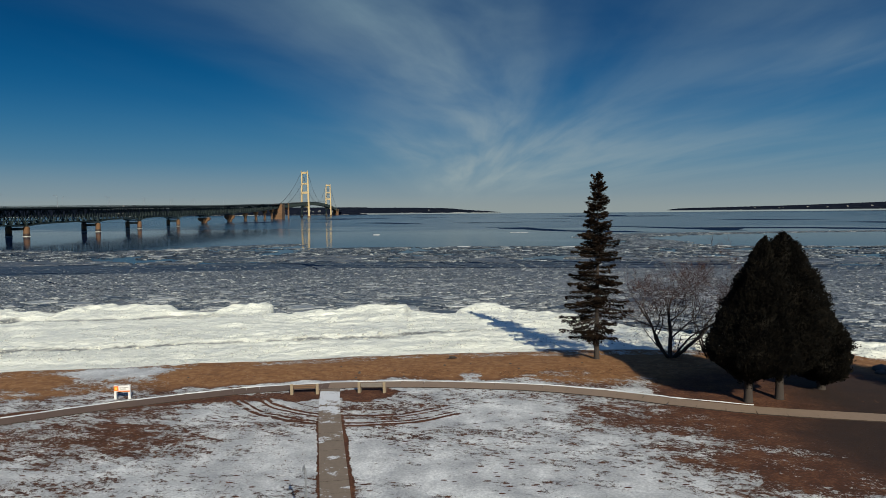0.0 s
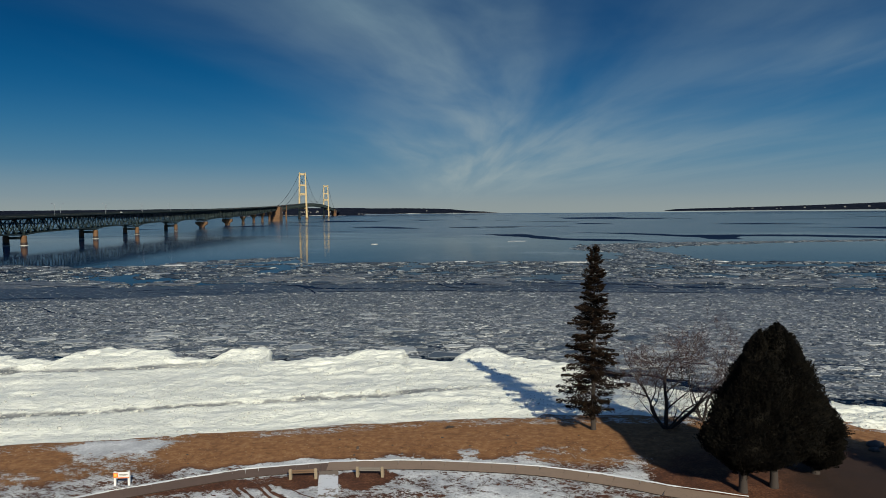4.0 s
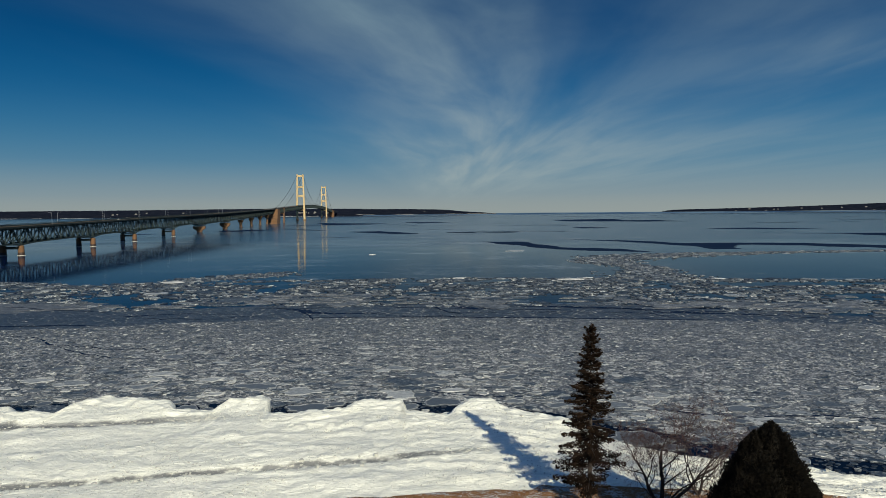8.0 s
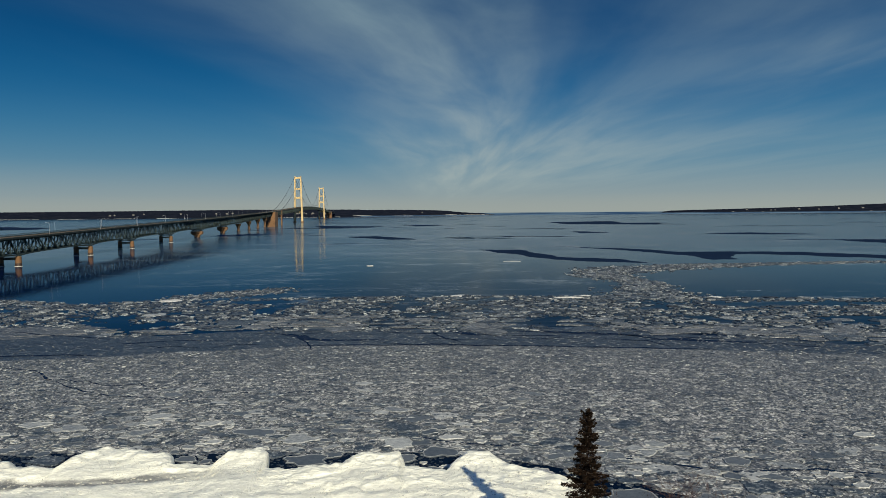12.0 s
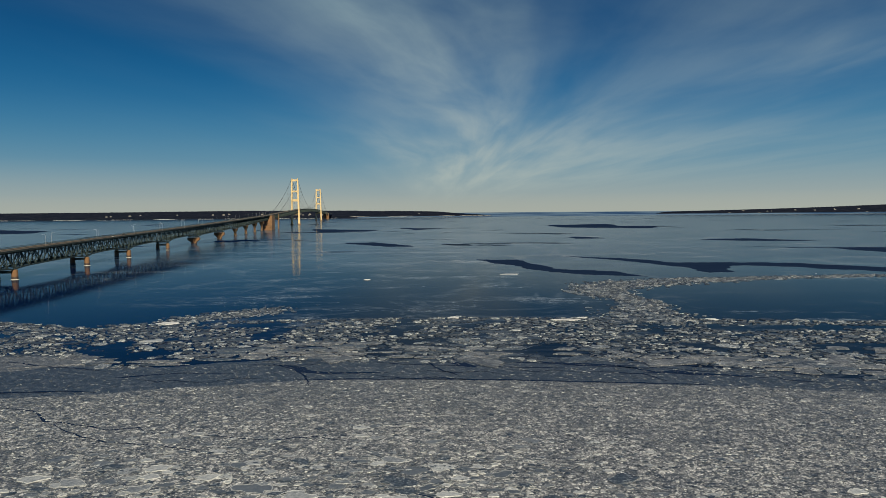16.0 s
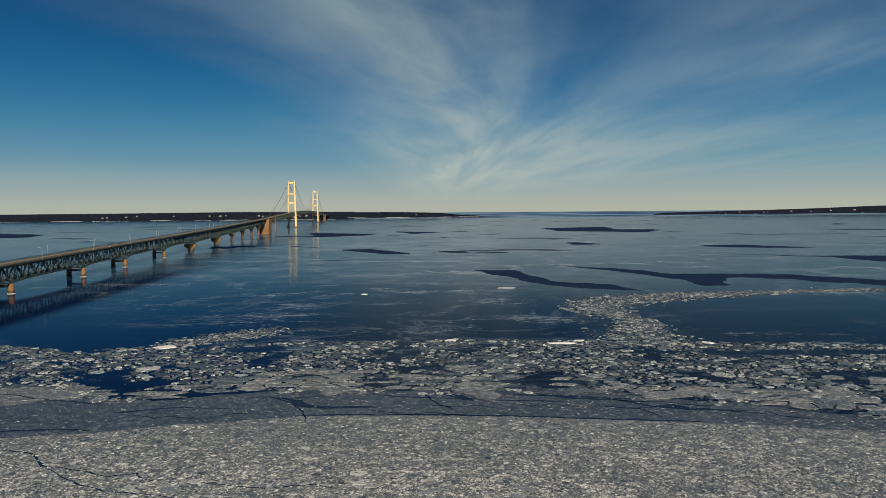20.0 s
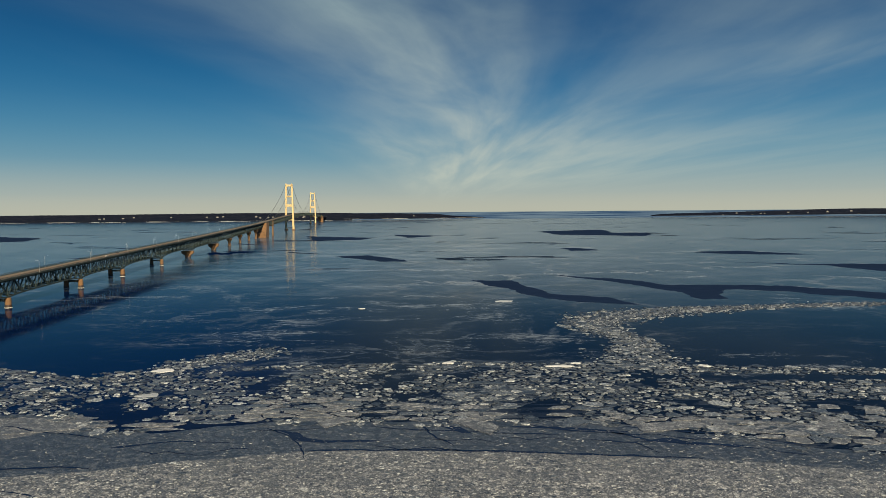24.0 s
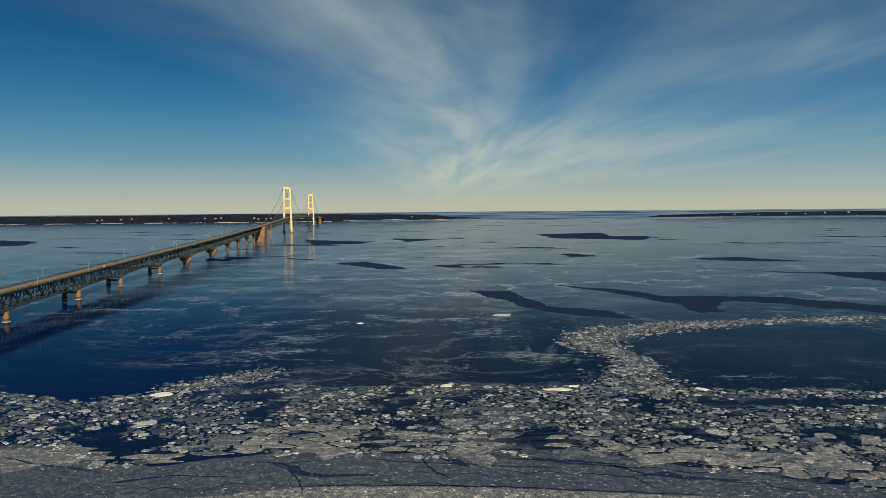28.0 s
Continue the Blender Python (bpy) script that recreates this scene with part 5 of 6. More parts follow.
# ---- rubble on the shore ice ----
def ice_rubble(count):
    """Clumps of broken ice strewn along the ridges."""
    r, s = np.random.default_rng(31), Soup()
    rows = (0.10, 0.2, 0.27, 0.36, 0.45, 0.55, 0.63, 0.72, 0.80, 0.86)
    while len(s.v) < count * 8:
        x = r.uniform(-66, 58)
        share = rows[int(r.integers(len(rows)))] + r.normal(0, 0.022) + 0.04 * fbm(x, 3, 0.04)
        if not 0.03 < share < 0.96 or fbm(x, share * 60, 0.08, 3, 4.0) < -0.05:
            continue
        y, z = shelf_height(x, share)
        w = float(np.clip(r.lognormal(-2.75, 0.5), 0.03, 0.3))
        a = r.uniform(0, 3.14)
        d = np.array((math.cos(a) * w, math.sin(a) * w, r.uniform(-0.2, 0.2) * w))
        s.beam(np.array((x, y, z + w * 0.15)) - d * 0.5, np.array((x, y, z + w * 0.25)) + d * 0.5, w * r.uniform(0.6, 1.1), w * r.uniform(0.4, 0.9))
    for at, slope, off, x0, x1, many in ((92.9, 0.12, 36, -64, -26, 260), (74.6, 0.185, 18, -58, 6, 380)):
        for _ in range(many):
            x = r.uniform(x0, x1)
            y = at + slope * (x + off) + r.normal(0, 0.75)
            lo, hi = shore_foot(x) - 0.4, edge_at(x)
            z = shelf_height(x, (y - lo) / (hi - lo))[1]
            w = float(np.clip(r.lognormal(-2.0, 0.5), 0.06, 0.45))
            floe_into(s, x, y, w * 0.6, w * 0.5, r.uniform(-1, 1), z - 0.02, w * 0.45, r, 0.0, 6)
    return tagged(s.make("ice_rubble", M["rubble"]), "small chunks of white ice strewn over shelf ice", "ice", kind="stuff")


ice_rubble(6500)

# ---- footpaths ----
PATH = [(-62, 29), (-45, 38), (-31.8, 45.6), (-25.6, 49.3), (-17.7, 53.1), (-13.4, 54.3), (-9, 55.1), (-4.3, 55.2), (0.4, 54.8), (7.2, 53.5), (13.4, 51.1), (17, 49.2), (22.1, 47.1), (29.6, 45.3), (40, 43.4), (60, 40)]


def along(points, step):
    """Places and headings at even steps along a smoothed line."""
    p = [Vector((*q, 0)) for q in points]
    fine = []
    for i in range(len(p) - 1):
        a, b, c, d = p[max(i - 1, 0)], p[i], p[i + 1], p[min(i + 2, len(p) - 1)]
        for k in range(24):
            t = k / 24
            fine.append(0.5 * (2 * b + (c - a) * t + (2 * a - 5 * b + 4 * c - d) * t * t + (3 * b - a - 3 * c + d) * t ** 3))
    out, left = [], step / 2
    for a, b in zip(fine, fine[1:]):
        d = (b - a).length
        at = left
        while at <= d:
            out.append((a.lerp(b, at / d), math.atan2((b - a).y, (b - a).x)))
            at += step
        left = at - d
    return out


def slab_mesh(length, width, mat):
    bm = box(bmesh.new(), (-length / 2, -width / 2, -0.12), (length / 2, width / 2, 0.05))
    for face in bm.faces:
        face.material_index = 0 if face.normal.z > 0.5 else 1
    me = bpy.data.meshes.new("slab")
    bm.to_mesh(me)
    bm.free()
    me.materials.append(mat)
    me.materials.append(M["joint"])
    return me


def footpath(name, points, width, step, label, mat):
    path = thing(name, Matrix(), label, "footpath", kind="structure")
    me = slab_mesh(step - 0.009, width, mat)
    for p, a in along(points, step):
        ob = new("slab", me)
        ob.parent = path
        ob.matrix_basis = pose(p.x, p.y, ground_height(p.x, p.y) + 0.012 + random.uniform(-0.006, 0.006), 0, 0, math.degrees(a))
    return path


# ridges of snow beside the path
def snow_bank(points, off, width, height, seed, label):
    v, f = [], []
    row = along(points, 0.35)
    for i, (p, a) in enumerate(row):
        nx, ny = -math.sin(a), math.cos(a)
        taper = min(1.0, (i + 1) / 12, (len(row) - i) / 26)
        w = width * max(0.04, 0.55 + 2.6 * fbm(p.x, p.y, 0.4, 4, seed)) * taper
        for k, h in ((-0.5, -0.05), (-0.25, 0.7), (0.1, 1.0), (0.5, -0.05)):
            o = off + k * w
            x, y = p.x + nx * o, p.y + ny * o
            v.append((x, y, ground_height(x, y) + 0.02 + height * h * max(0.05, 0.7 + 0.9 * fbm(p.x, p.y, 0.8, 3, seed + k))))
    for i in range(len(row) - 1):
        for k in range(3):
            a = i * 4 + k
            f.append((a, a + 4, a + 5, a + 1))
    return tagged(solid("snow_bank", v, f, M["snow"], smooth=True), label, "snow", kind="structure")


snow_bank(PATH[:11], 1.12, 0.46, 0.08, 2.0, "low ridge of snow along the footpath")
snow_bank(PATH[9:13], 1.22, 0.42, 0.08, 5.0, "low ridge of snow along the footpath")


def crumbs():
    """Fine pale crumbs and slivers of ice on the smooth grey sheet."""
    r, s = np.random.default_rng(41), Soup()
    for _ in range(3200):
        x = r.uniform(-150, 150)
        lo, hi = curve_at(BRASH_TOP, x), curve_at(SHEET_TOP, x)
        if hi > lo + 3:
            w = r.uniform(0.05, 0.14)
            floe_into(s, x, r.uniform(lo, hi - 2), w * r.uniform(1, 5.5), w * 0.5, r.normal(-0.35, 0.25), 0.03, 0.05, r, 0.0, 6)
    return tagged(s.make("ice_crumbs", M["crumb"]), "pale crumbs of ice strewn over the grey sheets", "ice", kind="stuff")


crumbs()


def dry_grass(count):
    """Thin tufts of dead grass on the lawn and weeds on the sand."""
    r, v, f = np.random.default_rng(61), [], []
    spots = [(-24.0, 42.0, 8.0, 5.0, 3), (-27.0, 55.5, 4.5, 2.2, 2), (3.0, 58.5, 9.0, 1.2, 2), (20.0, 54.0, 6.0, 2.0, 1)]
    chances = np.array([q[4] for q in spots], float) / sum(q[4] for q in spots)
    for _ in range(count):
        cx, cy, sx, sy, _w = spots[int(r.choice(len(spots), p=chances))]
        x, y = cx + r.normal() * sx, cy + r.normal() * sy
        if y > shore_foot(x) - 1 or y < 25 or abs(x) > 55 or fbm(x, y, 0.25, 3, 5.0) < 0.02:
            continue
        z = ground_height(x, y)
        for _ in range(4):
            a, h = r.uniform(0, 6.283), r.uniform(0.02, 0.06)
            dx, dy = math.cos(a), math.sin(a)
            px, py = x + r.normal() * 0.06, y + r.normal() * 0.06
            i = len(v)
            v += [(px - dy * 0.02, py + dx * 0.02, z - 0.01), (px + dy * 0.02, py - dx * 0.02, z - 0.01), (px + dx * h * 0.9, py + dy * h * 0.9, z + h)]
            f.append((i, i + 1, i + 2))
    return tagged(solid("dry_grass", v, f, M["dead_grass"]), "tufts of dead brown grass poking through thin snow", "grass", kind="stuff")


M["dead_grass"] = plain("dead brown grass", (0.085, 0.038, 0.017), 0.95, 0, 3.0, 0.5, 0.0)
dry_grass(15000)


# ---- trees ----
def needle_mat(name, dark, light):
    mat, n = material(name)
    g = n.tree.nodes.new("ShaderNodeNewGeometry")
    c = n.ramp(n.m("ADD", n.m("MULTIPLY", g.outputs["Random Per Island"], 0.6), n.m("MULTIPLY", n.noise(g.outputs["Position"], 0.8, 3.0), 0.5)), [(0.25, dark), (0.85, light)])
    n.surface(c, 0.95, spec=0.0)
    return mat


M["spruce"] = needle_mat("dark spruce needles", (0.005, 0.0055, 0.0052), (0.027, 0.0165, 0.0105))
M["cedar"] = needle_mat("dark cedar sprays", (0.006, 0.0068, 0.0068), (0.0165, 0.0138, 0.0102))


def sprays(soup_v, soup_f, centers, ways, lengths, widths, rng):
    """Many thin leaf sprays, each two crossed blades."""
    n = len(centers)
    side = np.cross(ways, rng.normal(size=(n, 3)))
    side /= np.linalg.norm(side, axis=1)[:, None] + 1e-9
    other = np.cross(ways, side)
    for blade in (side, other):
        i = len(soup_v)
        a = centers - ways * lengths[:, None] * 0.5
        b = centers + ways * lengths[:, None] * 0.5
        mid = centers + ways * lengths[:, None] * 0.05
        pts = np.stack([a, mid + blade * widths[:, None] * 0.5, b, mid - blade * widths[:, None] * 0.5], 1).reshape(-1, 3)
        soup_v.extend(pts.tolist())
        soup_f.extend([(i + 4 * k, i + 4 * k + 1, i + 4 * k + 2, i + 4 * k + 3) for k in range(n)])


def spruce_tree(x, y, height, seed):
    rng = np.random.default_rng(seed)
    z0 = ground_height(x, y)
    tree = thing("spruce_tree", pose(x, y, z0), "tall narrow dark spruce with ragged branches", "tree")
    trunk = Soup()
    trunk.tube([(0, 0, -0.3), (0.02, 0, 0.4), (0.0, 0.05, 3), (0.08, 0, 8), (0.05, 0, 13), (0, 0, height - 0.3)], [0.34, 0.25, 0.21, 0.15, 0.08, 0.02], 9)
    trunk.make("trunk", M["bark"], tree, True)
    V, F = [], []
    z = 2.3
    while z < height - 0.15:
        k = (z - 2.3) / (height - 2.3)
        reach = float(np.interp(k, (0, 0.06, 0.2, 0.45, 0.7, 0.85, 0.96, 1), (2.5, 3.0, 2.9, 2.2, 1.45, 0.9, 0.48, 0.1)))
        for q in range(int(rng.integers(4, 7)) if k < 0.9 else 4):
            az = rng.uniform(0, 2 * math.pi)
            r = reach * rng.uniform(0.5, 1.22)
            if rng.uniform() < 0.10:
                r *= 0.45
            rise = float(np.interp(k, (0, 0.5, 0.85, 1), (-0.30, -0.10, 0.25, 0.9)))
            pts = []
            for t in np.linspace(0, 1, 7):
                rad = r * t
                pts.append((math.cos(az) * rad, math.sin(az) * rad, z + r * (rise * t + 0.16 * t * t * (1 if k < 0.8 else 0.3)) + 0.05 * rng.normal() * t))
            limb = Soup()
            limb.tube(pts, [0.045, 0.04, 0.035, 0.028, 0.02, 0.012, 0.006], 4)
            limb.make("limb", M["bark"], tree)
            n = int(12 + 58 * r)
            t = rng.uniform(0.10, 1.05, n) ** 0.8
            P = np.array(pts)
            idx = np.clip(t * 6, 0, 5.999)
            lo = idx.astype(int)
            C = P[lo] + (P[lo + 1] - P[lo]) * (idx - lo)[:, None]
            spread = 0.26 * r * (1.0 - 0.75 * t) + 0.09
            sidew = np.array((-math.sin(az), math.cos(az), 0))
            lat = rng.normal(size=n) * spread * 0.7
            C = C + sidew * lat[:, None]
            C[:, 2] -= np.abs(rng.normal(size=n)) * 0.13 + 0.02
            W = np.array((math.cos(az), math.sin(az), rise * 0.6)) + sidew * np.sign(lat)[:, None] * 0.8 + rng.normal(size=(n, 3)) * 0.25
            W[:, 2] -= 0.25
            W /= np.linalg.norm(W, axis=1)[:, None]
            sprays(V, F, C, W, rng.uniform(0.18, 0.40, n), rng.uniform(0.05, 0.10, n), rng)
        z += 0.36 * (1 - 0.35 * k) * rng.uniform(0.6, 1.4)
    solid("crown", V, F, M["spruce"], tree)
    return tree


def cedar_tree(x, y, height, profile, seed, lean=(0, 0), squash=1.0, count=42000, label="broad dark evergreen cedar with a full rounded crown"):
    """profile: height share and radius. Sprays stand mostly on the shell, over a darker inner body."""
    rng = np.random.default_rng(seed)
    z0 = ground_height(x, y)
    tree = thing("cedar_tree", pose(x, y, z0), label, "tree", "cedars by the footpath")
    trunk = Soup()
    trunk.tube([(0, 0, -0.3), (0.03, 0.02, 0.5), (0, 0, 1.6), (lean[0] * 0.4, lean[1] * 0.4, height * 0.5), (lean[0], lean[1], height * 0.9)], [0.40, 0.30, 0.27, 0.18, 0.04], 10)
    trunk.make("trunk", M["bark"], tree, True)
    ks, rs = zip(*profile)

    def shell(k, az):
        lump = 1 + 0.22 * noise.noise((math.cos(az) * 1.5, math.sin(az) * 1.5, k * 4 + seed)) + 0.22 * noise.noise((math.cos(az) * 3.6, math.sin(az) * 3.6, k * 11 + seed * 2))
        return float(np.interp(k, ks, rs)) * lump
    rows, cols, v, f = 30, 30, [], []
    for j in range(rows):
        k = ks[0] + (ks[-1] - ks[0]) * j / (rows - 1)
        for i in range(cols):
            az = 2 * math.pi * i / cols
            r = shell(k, az) * 0.70
            v.append((lean[0] * k + math.cos(az) * r, lean[1] * k + math.sin(az) * r * squash, height * (0.015 + k * 0.975)))
    for j in range(rows - 1):
        for i in range(cols):
            a, b = j * cols + i, j * cols + (i + 1) % cols
            f.append((a, b, b + cols, a + cols))
    f += [tuple(range(cols))[::-1], tuple(range((rows - 1) * cols, rows * cols))]
    solid("inner_crown", v, f, M["cedar"], tree)
    w = np.array([float(np.interp(k, ks, rs)) for k in np.linspace(ks[0], 1, 200)]) + 0.15
    ksamp = rng.choice(np.linspace(ks[0], 1, 200), count, p=w / w.sum()) + rng.normal(0, 0.004, count)
    az = rng.uniform(0, 2 * math.pi, count)
    tufts = count // 70
    tk, ta, tb = rng.choice(ksamp, tufts), rng.uniform(0, 2 * math.pi, tufts), rng.uniform(-0.15, 0.34, tufts)
    own = rng.integers(0, tufts, count)
    swell = np.zeros(count)
    mine = rng.uniform(size=count) < 0.7
    ksamp[mine] = tk[own[mine]] + rng.normal(0, 0.016, mine.sum())
    az[mine] = ta[own[mine]] + rng.normal(0, 0.10, mine.sum())
    swell[mine] = tb[own[mine]]
    C, W = np.zeros((count, 3)), np.zeros((count, 3))
    for i in range(count):
        r = shell(ksamp[i], az[i]) * (1.0 - 0.26 * rng.uniform() ** 1.6) + swell[i]
        if rng.uniform() < 0.10:
            r *= rng.uniform(1.0, 1.14)
        C[i] = (lean[0] * ksamp[i] + math.cos(az[i]) * r, lean[1] * ksamp[i] + math.sin(az[i]) * r * squash, height * min(ksamp[i], 1.0) + rng.normal() * 0.06)
        W[i] = (math.cos(az[i]) * 0.7, math.sin(az[i]) * 0.7, 0.75)
    W += rng.normal(size=(count, 3)) * 0.38
    W /= np.linalg.norm(W, axis=1)[:, None]
    V, F = [], []
    sprays(V, F, C, W, rng.uniform(0.14, 0.36, count), rng.uniform(0.035, 0.095, count), rng)
    solid("crown", V, F, M["cedar"], tree)
    return tree


def bare_tree(x, y, stems, seed, label, deep=6):
    """A leafless tree of several stems that fork into fine twigs."""
    rng = np.random.default_rng(seed)
    z0 = ground_height(x, y)
    tree = thing("bare_tree", pose(x, y, z0), label, "tree", "bare trees on the beach")
    twigs = Soup()

    def grow(p, d, length, radius, depth, wood):
        n = 6 if depth < 2 else 4 if depth < 4 else 2
        pts, rad = [p], [radius]
        for k in range(n):
            d = d + rng.normal(size=3) * (0.12 if depth < 2 else 0.2) + np.array((0, 0, 0.03))
            d /= np.linalg.norm(d)
            p = p + d * length / n
            pts.append(p)
            rad.append(radius * (1 - 0.40 * (k + 1) / n))
        (wood if depth < 4 else twigs).tube(pts, rad, 7 if depth < 2 else 3)
        if depth >= deep:
            return
        kids = 3 if depth < 1 else int(rng.integers(2, 5)) if depth < 4 else int(rng.integers(2, 4))
        for c in range(kids):
            at = pts[n] if c == 0 else pts[int(rng.integers(max(1, n // 3), n + 1))]
            axis = rng.normal(size=3)
            axis -= d * axis.dot(d)
            axis /= np.linalg.norm(axis)
            spread = rng.uniform(0.15, 0.45) if c == 0 else rng.uniform(0.5, 0.95)
            nd = d * math.cos(spread) + axis * math.sin(spread)
            nd[2] += 0.02
            grow(at, nd / np.linalg.norm(nd), length * rng.uniform(0.62, 0.82), max(rad[n] * (0.90 if c == 0 else 0.66), 0.012), depth + 1, wood)
    for az, tilt, length, radius in stems:
        d = np.array((math.cos(az) * math.sin(tilt), math.sin(az) * math.sin(tilt), math.cos(tilt)))
        wood = Soup()
        grow(np.array((math.cos(az) * 0.12, math.sin(az) * 0.12, -0.1)), d, length, radius, 0, wood)
        wood.make("stem", M["bark"], tree, True)
    tagged(twigs.make("twig", M["twig"], tree), kind="stuff")
    return tree


spruce_tree(14.15, 63.2, 17.7, 4)
bare_tree(21.1, 63.0, [(0.15, 0.95, 3.8, 0.21), (1.2, 0.12, 3.4, 0.21), (2.9, 0.62, 3.4, 0.17), (3.4, 1.0, 3.3, 0.14), (4.6, 0.40, 3.2, 0.13), (5.6, 0.6, 3.0, 0.12)], 8, "leafless many stemmed tree with reddish brown twigs")
bare_tree(25.6, 65.5, [(1.9, 0.10, 4.0, 0.14), (2.7, 0.32, 3.4, 0.10), (3.3, 0.55, 3.0, 0.09)], 3, "slender leafless tree half hidden by cedars")
cedar_tree(22.2, 49.2, 12.2, [(0.14, 0.5), (0.19, 1.5), (0.27, 2.9), (0.34, 3.3), (0.53, 2.6), (0.80, 1.25), (0.93, 0.45), (1.0, 0.06)], 2, (0.9, -0.2))
cedar_tree(24.9, 50.0, 12.5, [(0.15, 0.6), (0.21, 1.7), (0.30, 2.7), (0.47, 2.95), (0.64, 2.75), (0.80, 1.8), (0.90, 1.05), (0.97, 0.5), (1.0, 0.08)], 7, (0.2, 0.2))
cedar_tree(29.5, 52.6, 6.6, [(0.10, 0.7), (0.18, 1.5), (0.32, 2.0), (0.55, 1.9), (0.75, 1.4), (0.92, 0.7), (1.0, 0.1)], 9, (-0.2, 0), count=20000, label="low bushy evergreen cedar beside two taller ones")
cedar_tree(41.0, 45.0, 10.5, [(0.10, 2.4), (0.25, 3.3), (0.5, 2.8), (0.75, 1.8), (0.92, 0.8), (1.0, 0.1)], 12, (0, 0), count=12000, label="broad dark evergreen cedar that shades the lawn")


# ---- vehicles on the bridge ----
def on_deck(x, u):
    """A pose on the roadway, x across it and u along it from the near tower."""
    return pose(*(FOOT + RIGHT * x + AXIS * u), deck_z(u) + 0.02, 0, 0, math.degrees(turn))


def wheels(ob, spots, r):
    for x, y in spots:
        bm = bmesh.new()
        bmesh.ops.create_cone(bm, cap_ends=True, segments=14, radius1=r, radius2=r, depth=0.26, matrix=pose(x, y, r, 0, 90, 0))
        part("wheel", bm, M["tyre"], ob)


def car(x, u, paint, label):
    ob = thing("car", on_deck(x, u), label, "car")
    part("body", prism(bmesh.new(), [(-2.2, 0.3), (2.2, 0.3), (2.25, 0.75), (1.1, 0.95), (-2.1, 1.0), (-2.25, 0.8)], -0.88, 0.88, "x"), paint, ob)
    part("cabin", prism(bmesh.new(), [(-2.0, 1.0), (0.95, 0.97), (0.2, 1.5), (-1.5, 1.52)], -0.78, 0.78, "x"), M["tyre"], ob, "dark glass cabin")
    wheels(ob, [(-0.85, -1.35), (0.85, -1.35), (-0.85, 1.35), (0.85, 1.35)], 0.32)


M["tyre"] = plain("black rubber", (0.015, 0.015, 0.016), 0.7)
M["car_white"] = plain("white car paint", (0.6, 0.6, 0.58), 0.3, 0, 1.0, 0.05, 0.0)
M["car_dark"] = plain("dark car paint", (0.02, 0.02, 0.025), 0.3, 0, 1.0, 0.1, 0.0)
car(-3.8, -1738, M["car_dark"], "dark car driving on the bridge roadway")
car(3.8, -1790, M["car_white"], "white car driving on the bridge roadway")
car(3.8, -1620, M["car_dark"], "dark car far along the bridge roadway")

# ---- small things ----
def park_bench(x, y, rot, wood, label):
    bench = thing("park_bench", pose(x, y, ground_height(x, y), 0, 0, rot), label, "bench", "benches facing the lake")
    outline = [(-0.30, 0), (0.26, 0), (0.26, 0.36), (-0.04, 0.42), (-0.14, 0.80), (-0.24, 0.86), (-0.32, 0.78)]
    for side in (-1.0, 1.0):
        part("end_support", prism(bmesh.new(), outline, side - 0.11, side + 0.11, "x"), M["bench_end"], bench, "cast concrete end support")
    for k in range(3):
        part("seat_board", box(bmesh.new(), (-0.86, -0.06 + k * 0.13, 0.44), (0.86, 0.055 + k * 0.13, 0.50), 0.01), wood, bench)
    for k in range(2):
        part("back_board", box(bmesh.new(), (-0.86, -0.27, 0.50 + k * 0.16), (0.86, -0.22, 0.64 + k * 0.16), 0.01), wood, bench)


M["bench_end"] = plain("tan cast concrete", (0.22, 0.17, 0.11), 0.85, 0, 6.0, 0.25, 0.3)
M["wood"] = plain("brown stained boards", (0.115, 0.066, 0.034), 0.75, 0, 9.0, 0.35, 0.2)
M["grey_wood"] = plain("weathered grey boards", (0.145, 0.125, 0.105), 0.85, 0, 9.0, 0.3, 0.2)
park_bench(-11.35, 52.7, 4, M["wood"], "brown board bench with tan concrete ends on bare soil")
park_bench(-6.05, 53.0, -2, M["grey_wood"], "weathered grey board bench with concrete ends on bare soil")

M["sign_white"] = plain("white painted sign board", (0.60, 0.59, 0.57), 0.6, 0, 6.0, 0.08, 0.1)
M["sign_orange"] = plain("orange sign paint", (0.62, 0.16, 0.03), 0.6, 0, 6.0, 0.15, 0.1)
M["sign_yellow"] = plain("yellow sign paint", (0.75, 0.45, 0.05), 0.6, 0, 6.0, 0.1, 0.1)
sign = thing("park_sign", pose(-25.3, 51.6, ground_height(-25.3, 51.6), 0, 0, 4), "white park sign with an orange panel on two posts", "sign")
for side in (-0.53, 0.53):
    part("post", box(bmesh.new(), (side - 0.085, -0.085, -0.2), (side + 0.085, 0.085, 1.12), 0.01), M["sign_white"], sign, "square white post")
board = part("board", box(bmesh.new(), (-0.60, -0.14, 0.62), (0.60, -0.088, 1.10), 0.008), M["sign_white"], sign)
part("panel", box(bmesh.new(), (-0.595, -0.15, 0.68), (-0.24, -0.143, 1.06)), M["sign_orange"], board, "orange square panel")
part("emblem", box(bmesh.new(), (-0.52, -0.157, 0.78), (-0.34, -0.153, 0.96)), M["sign_yellow"], board)
part("stripe", box(bmesh.new(), (-0.24, -0.149, 0.62), (0.595, -0.143, 0.70)), M["sign_orange"], board)
for k in range(2):
    part("lettering", box(bmesh.new(), (-0.16, -0.149, 0.90 - k * 0.1), (0.5 - 0.15 * k, -0.143, 0.945 - k * 0.1)), M["grey_wood"], board)

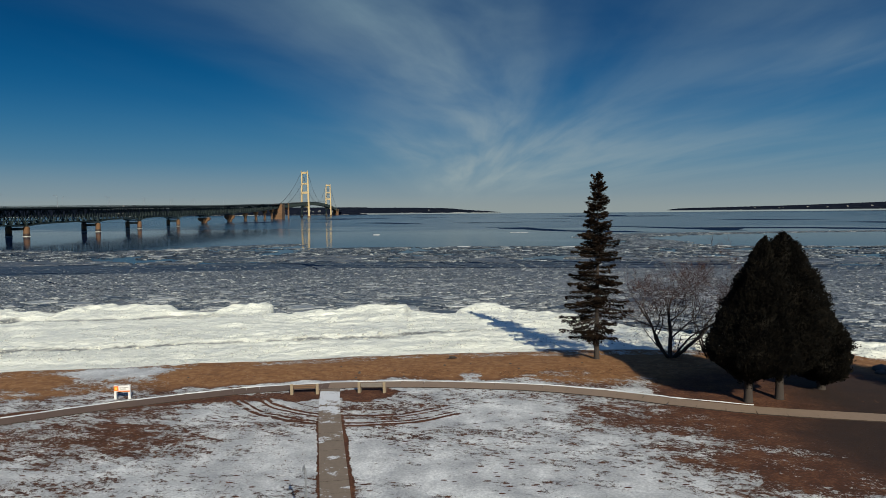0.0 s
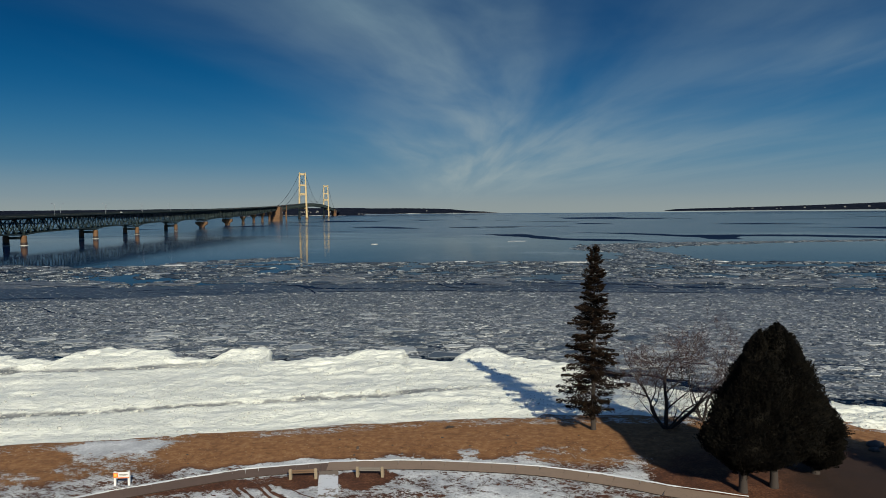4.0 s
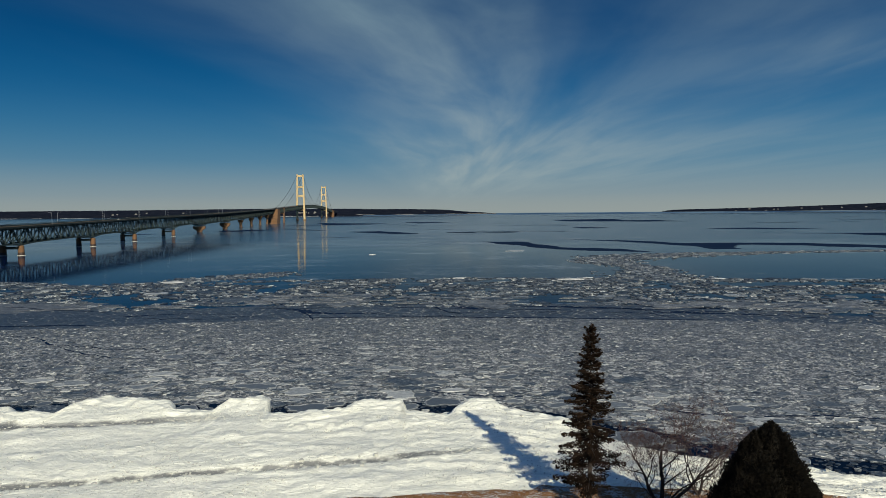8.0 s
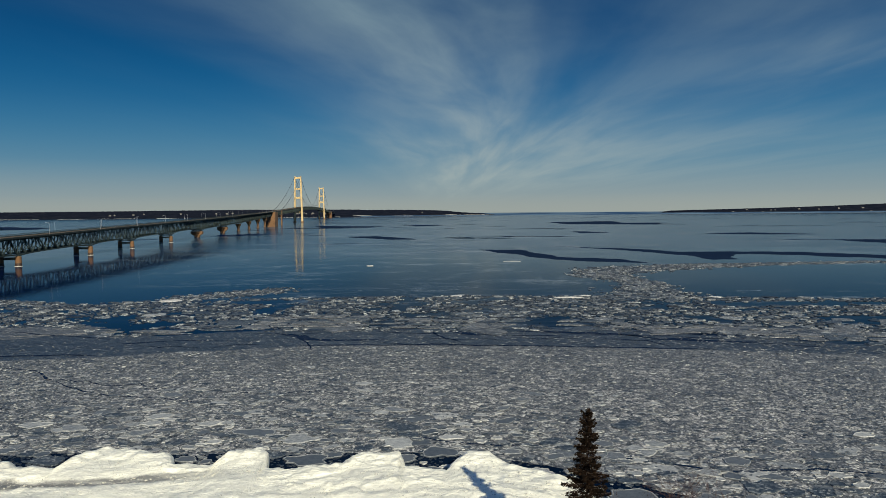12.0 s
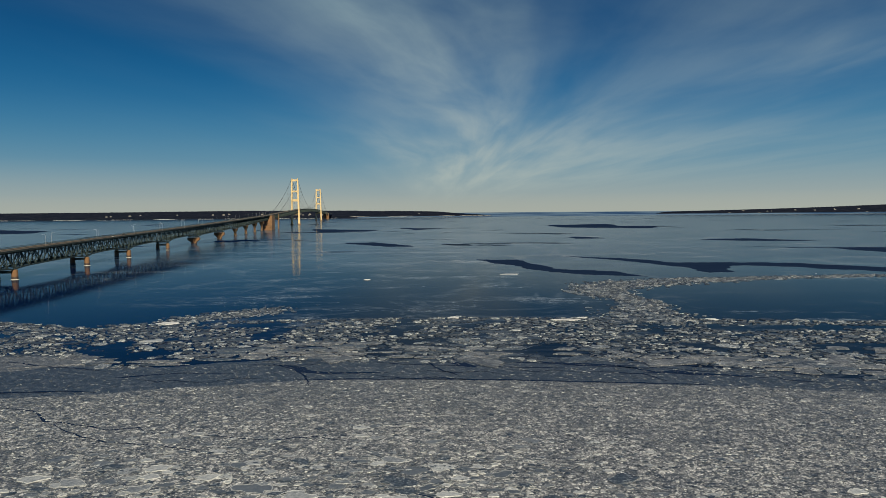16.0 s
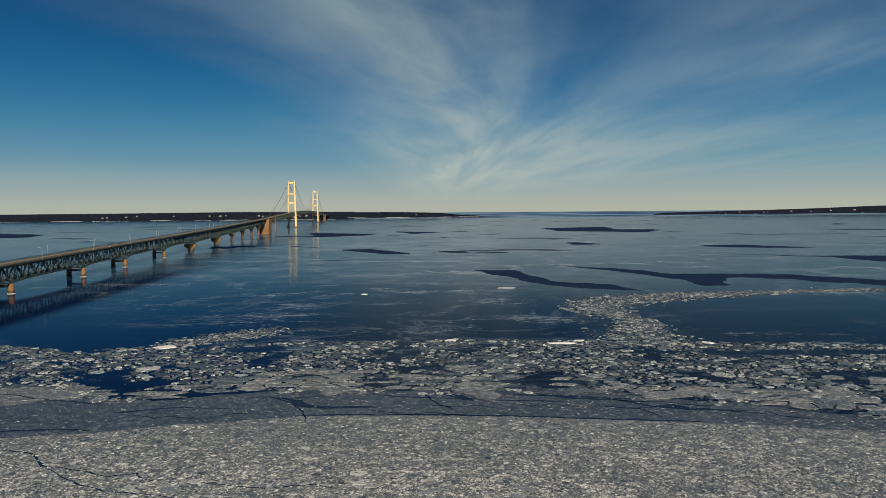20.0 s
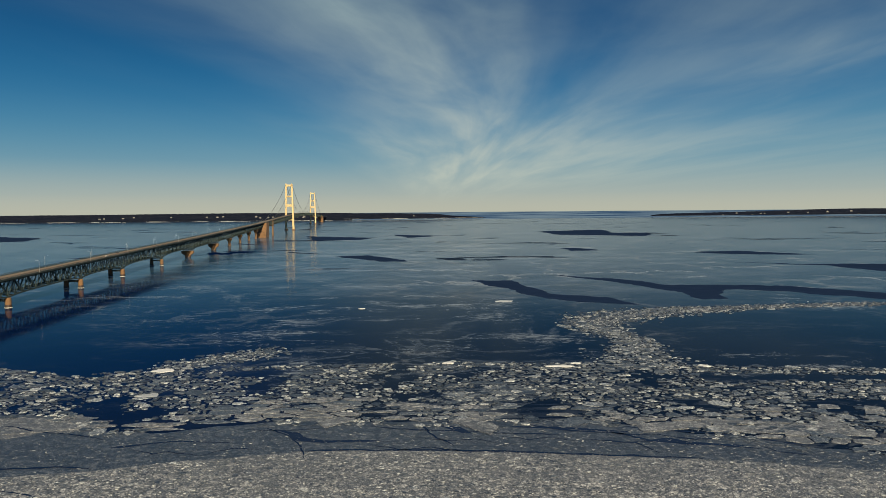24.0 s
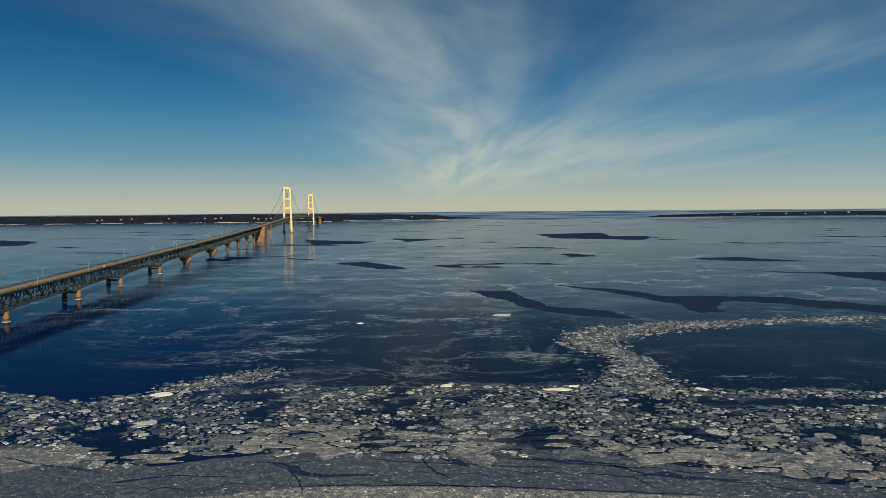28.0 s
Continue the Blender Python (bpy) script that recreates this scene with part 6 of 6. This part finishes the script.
post = thing("metal_post", pose(-6.3, 28.6, ground_height(-6.3, 28.6)), "galvanised metal post with a small plate on top", "post")
s = Soup()
s.tube([(0, 0, -0.3), (0, 0, 2.2), (0, 0, 2.25)], [0.055, 0.055, 0.055], 12)
s.make("lower_pole", M["steel"], post, True)
s = Soup()
s.tube([(0, 0, 2.25), (0, 0, 3.3)], [0.042, 0.042], 12)
s.make("upper_pole", M["steel"], post, True)
part("clamp", round_post(bmesh.new(), 0, 0, 2.18, 2.3, 0.075), M["steel"], post)
part("plate", box(bmesh.new(), (-0.10, -0.18, 3.22), (-0.06, 0.18, 3.42), 0.01), M["steel"], post)

M["rock"] = plain("dark wet stone", (0.05, 0.042, 0.036), 0.8, 0, 5.0, 0.5, 0.6, 0.05)


def stone(x, y, r, seed, name="rock", label="dark rounded stone on the beach", z=None):
    bm = bmesh.new()
    bmesh.ops.create_icosphere(bm, subdivisions=2, radius=1)
    for q in bm.verts:
        q.co *= 1 + 0.35 * noise.noise(q.co * 1.3 + Vector((seed, 0, 0)))
        q.co = Vector((q.co.x * r, q.co.y * r * 0.7, q.co.z * r * 0.55))
    ob = part(name, bm, M["rock"], None, smooth=True)
    ob.location = (x, y, (ground_height(x, y) if z is None else z) + r * 0.2)
    tagged(ob, label, "rock", "stones on the beach")


stone(38.0, 58.4, 0.75, 1)
stone(39.4, 57.6, 0.6, 4)
stone(37.3, 57.3, 0.45, 7)
for k in range(18):
    x = rng.uniform(-34, 14)
    stone(x, shore_foot(x) - rng.uniform(1.5, 6), rng.uniform(0.05, 0.13), k * 2.3, label="small dark pebble on the sand")

log = thing("driftwood", pose(0.5, 64.3, ground_height(0.5, 64.3) + 0.05, 0, 0, 20), "dark knot of driftwood and weed on the sand", "driftwood")
s = Soup()
s.tube([(-0.45, 0, 0.02), (-0.1, 0.05, 0.14), (0.3, 0, 0.10), (0.5, 0.1, 0.05)], [0.06, 0.11, 0.09, 0.03], 7)
s.make("trunk", M["bark"], log, True)
s = Soup()
for k in range(9):
    a = rng.uniform(0, 6.28)
    s.tube([(rng.uniform(-0.2, 0.3), 0, 0.12), (math.cos(a) * 0.3, math.sin(a) * 0.2, 0.25), (math.cos(a) * 0.45, math.sin(a) * 0.35, 0.18)], [0.03, 0.02, 0.008], 4)
s.make("roots", M["bark"], log)

footpath("footpath", PATH[:7], 1.72, 1.0, "curving footpath of worn brown asphalt along the beach", M["path_asphalt"])
footpath("footpath", [(-9.8, 54.95)] + PATH[6:], 1.85, 1.95, "curving footpath of tan concrete slabs along the beach", M["slab"])
footpath("footpath", [(2.8, -12), (-0.4, 5), (-3.65, 22), (-5.8, 33.2), (-8.45, 47.1), (-9.5, 53.6)], 1.55, 1.6, "straight footpath of tan concrete slabs through snowy lawn", M["snowy_slab"])
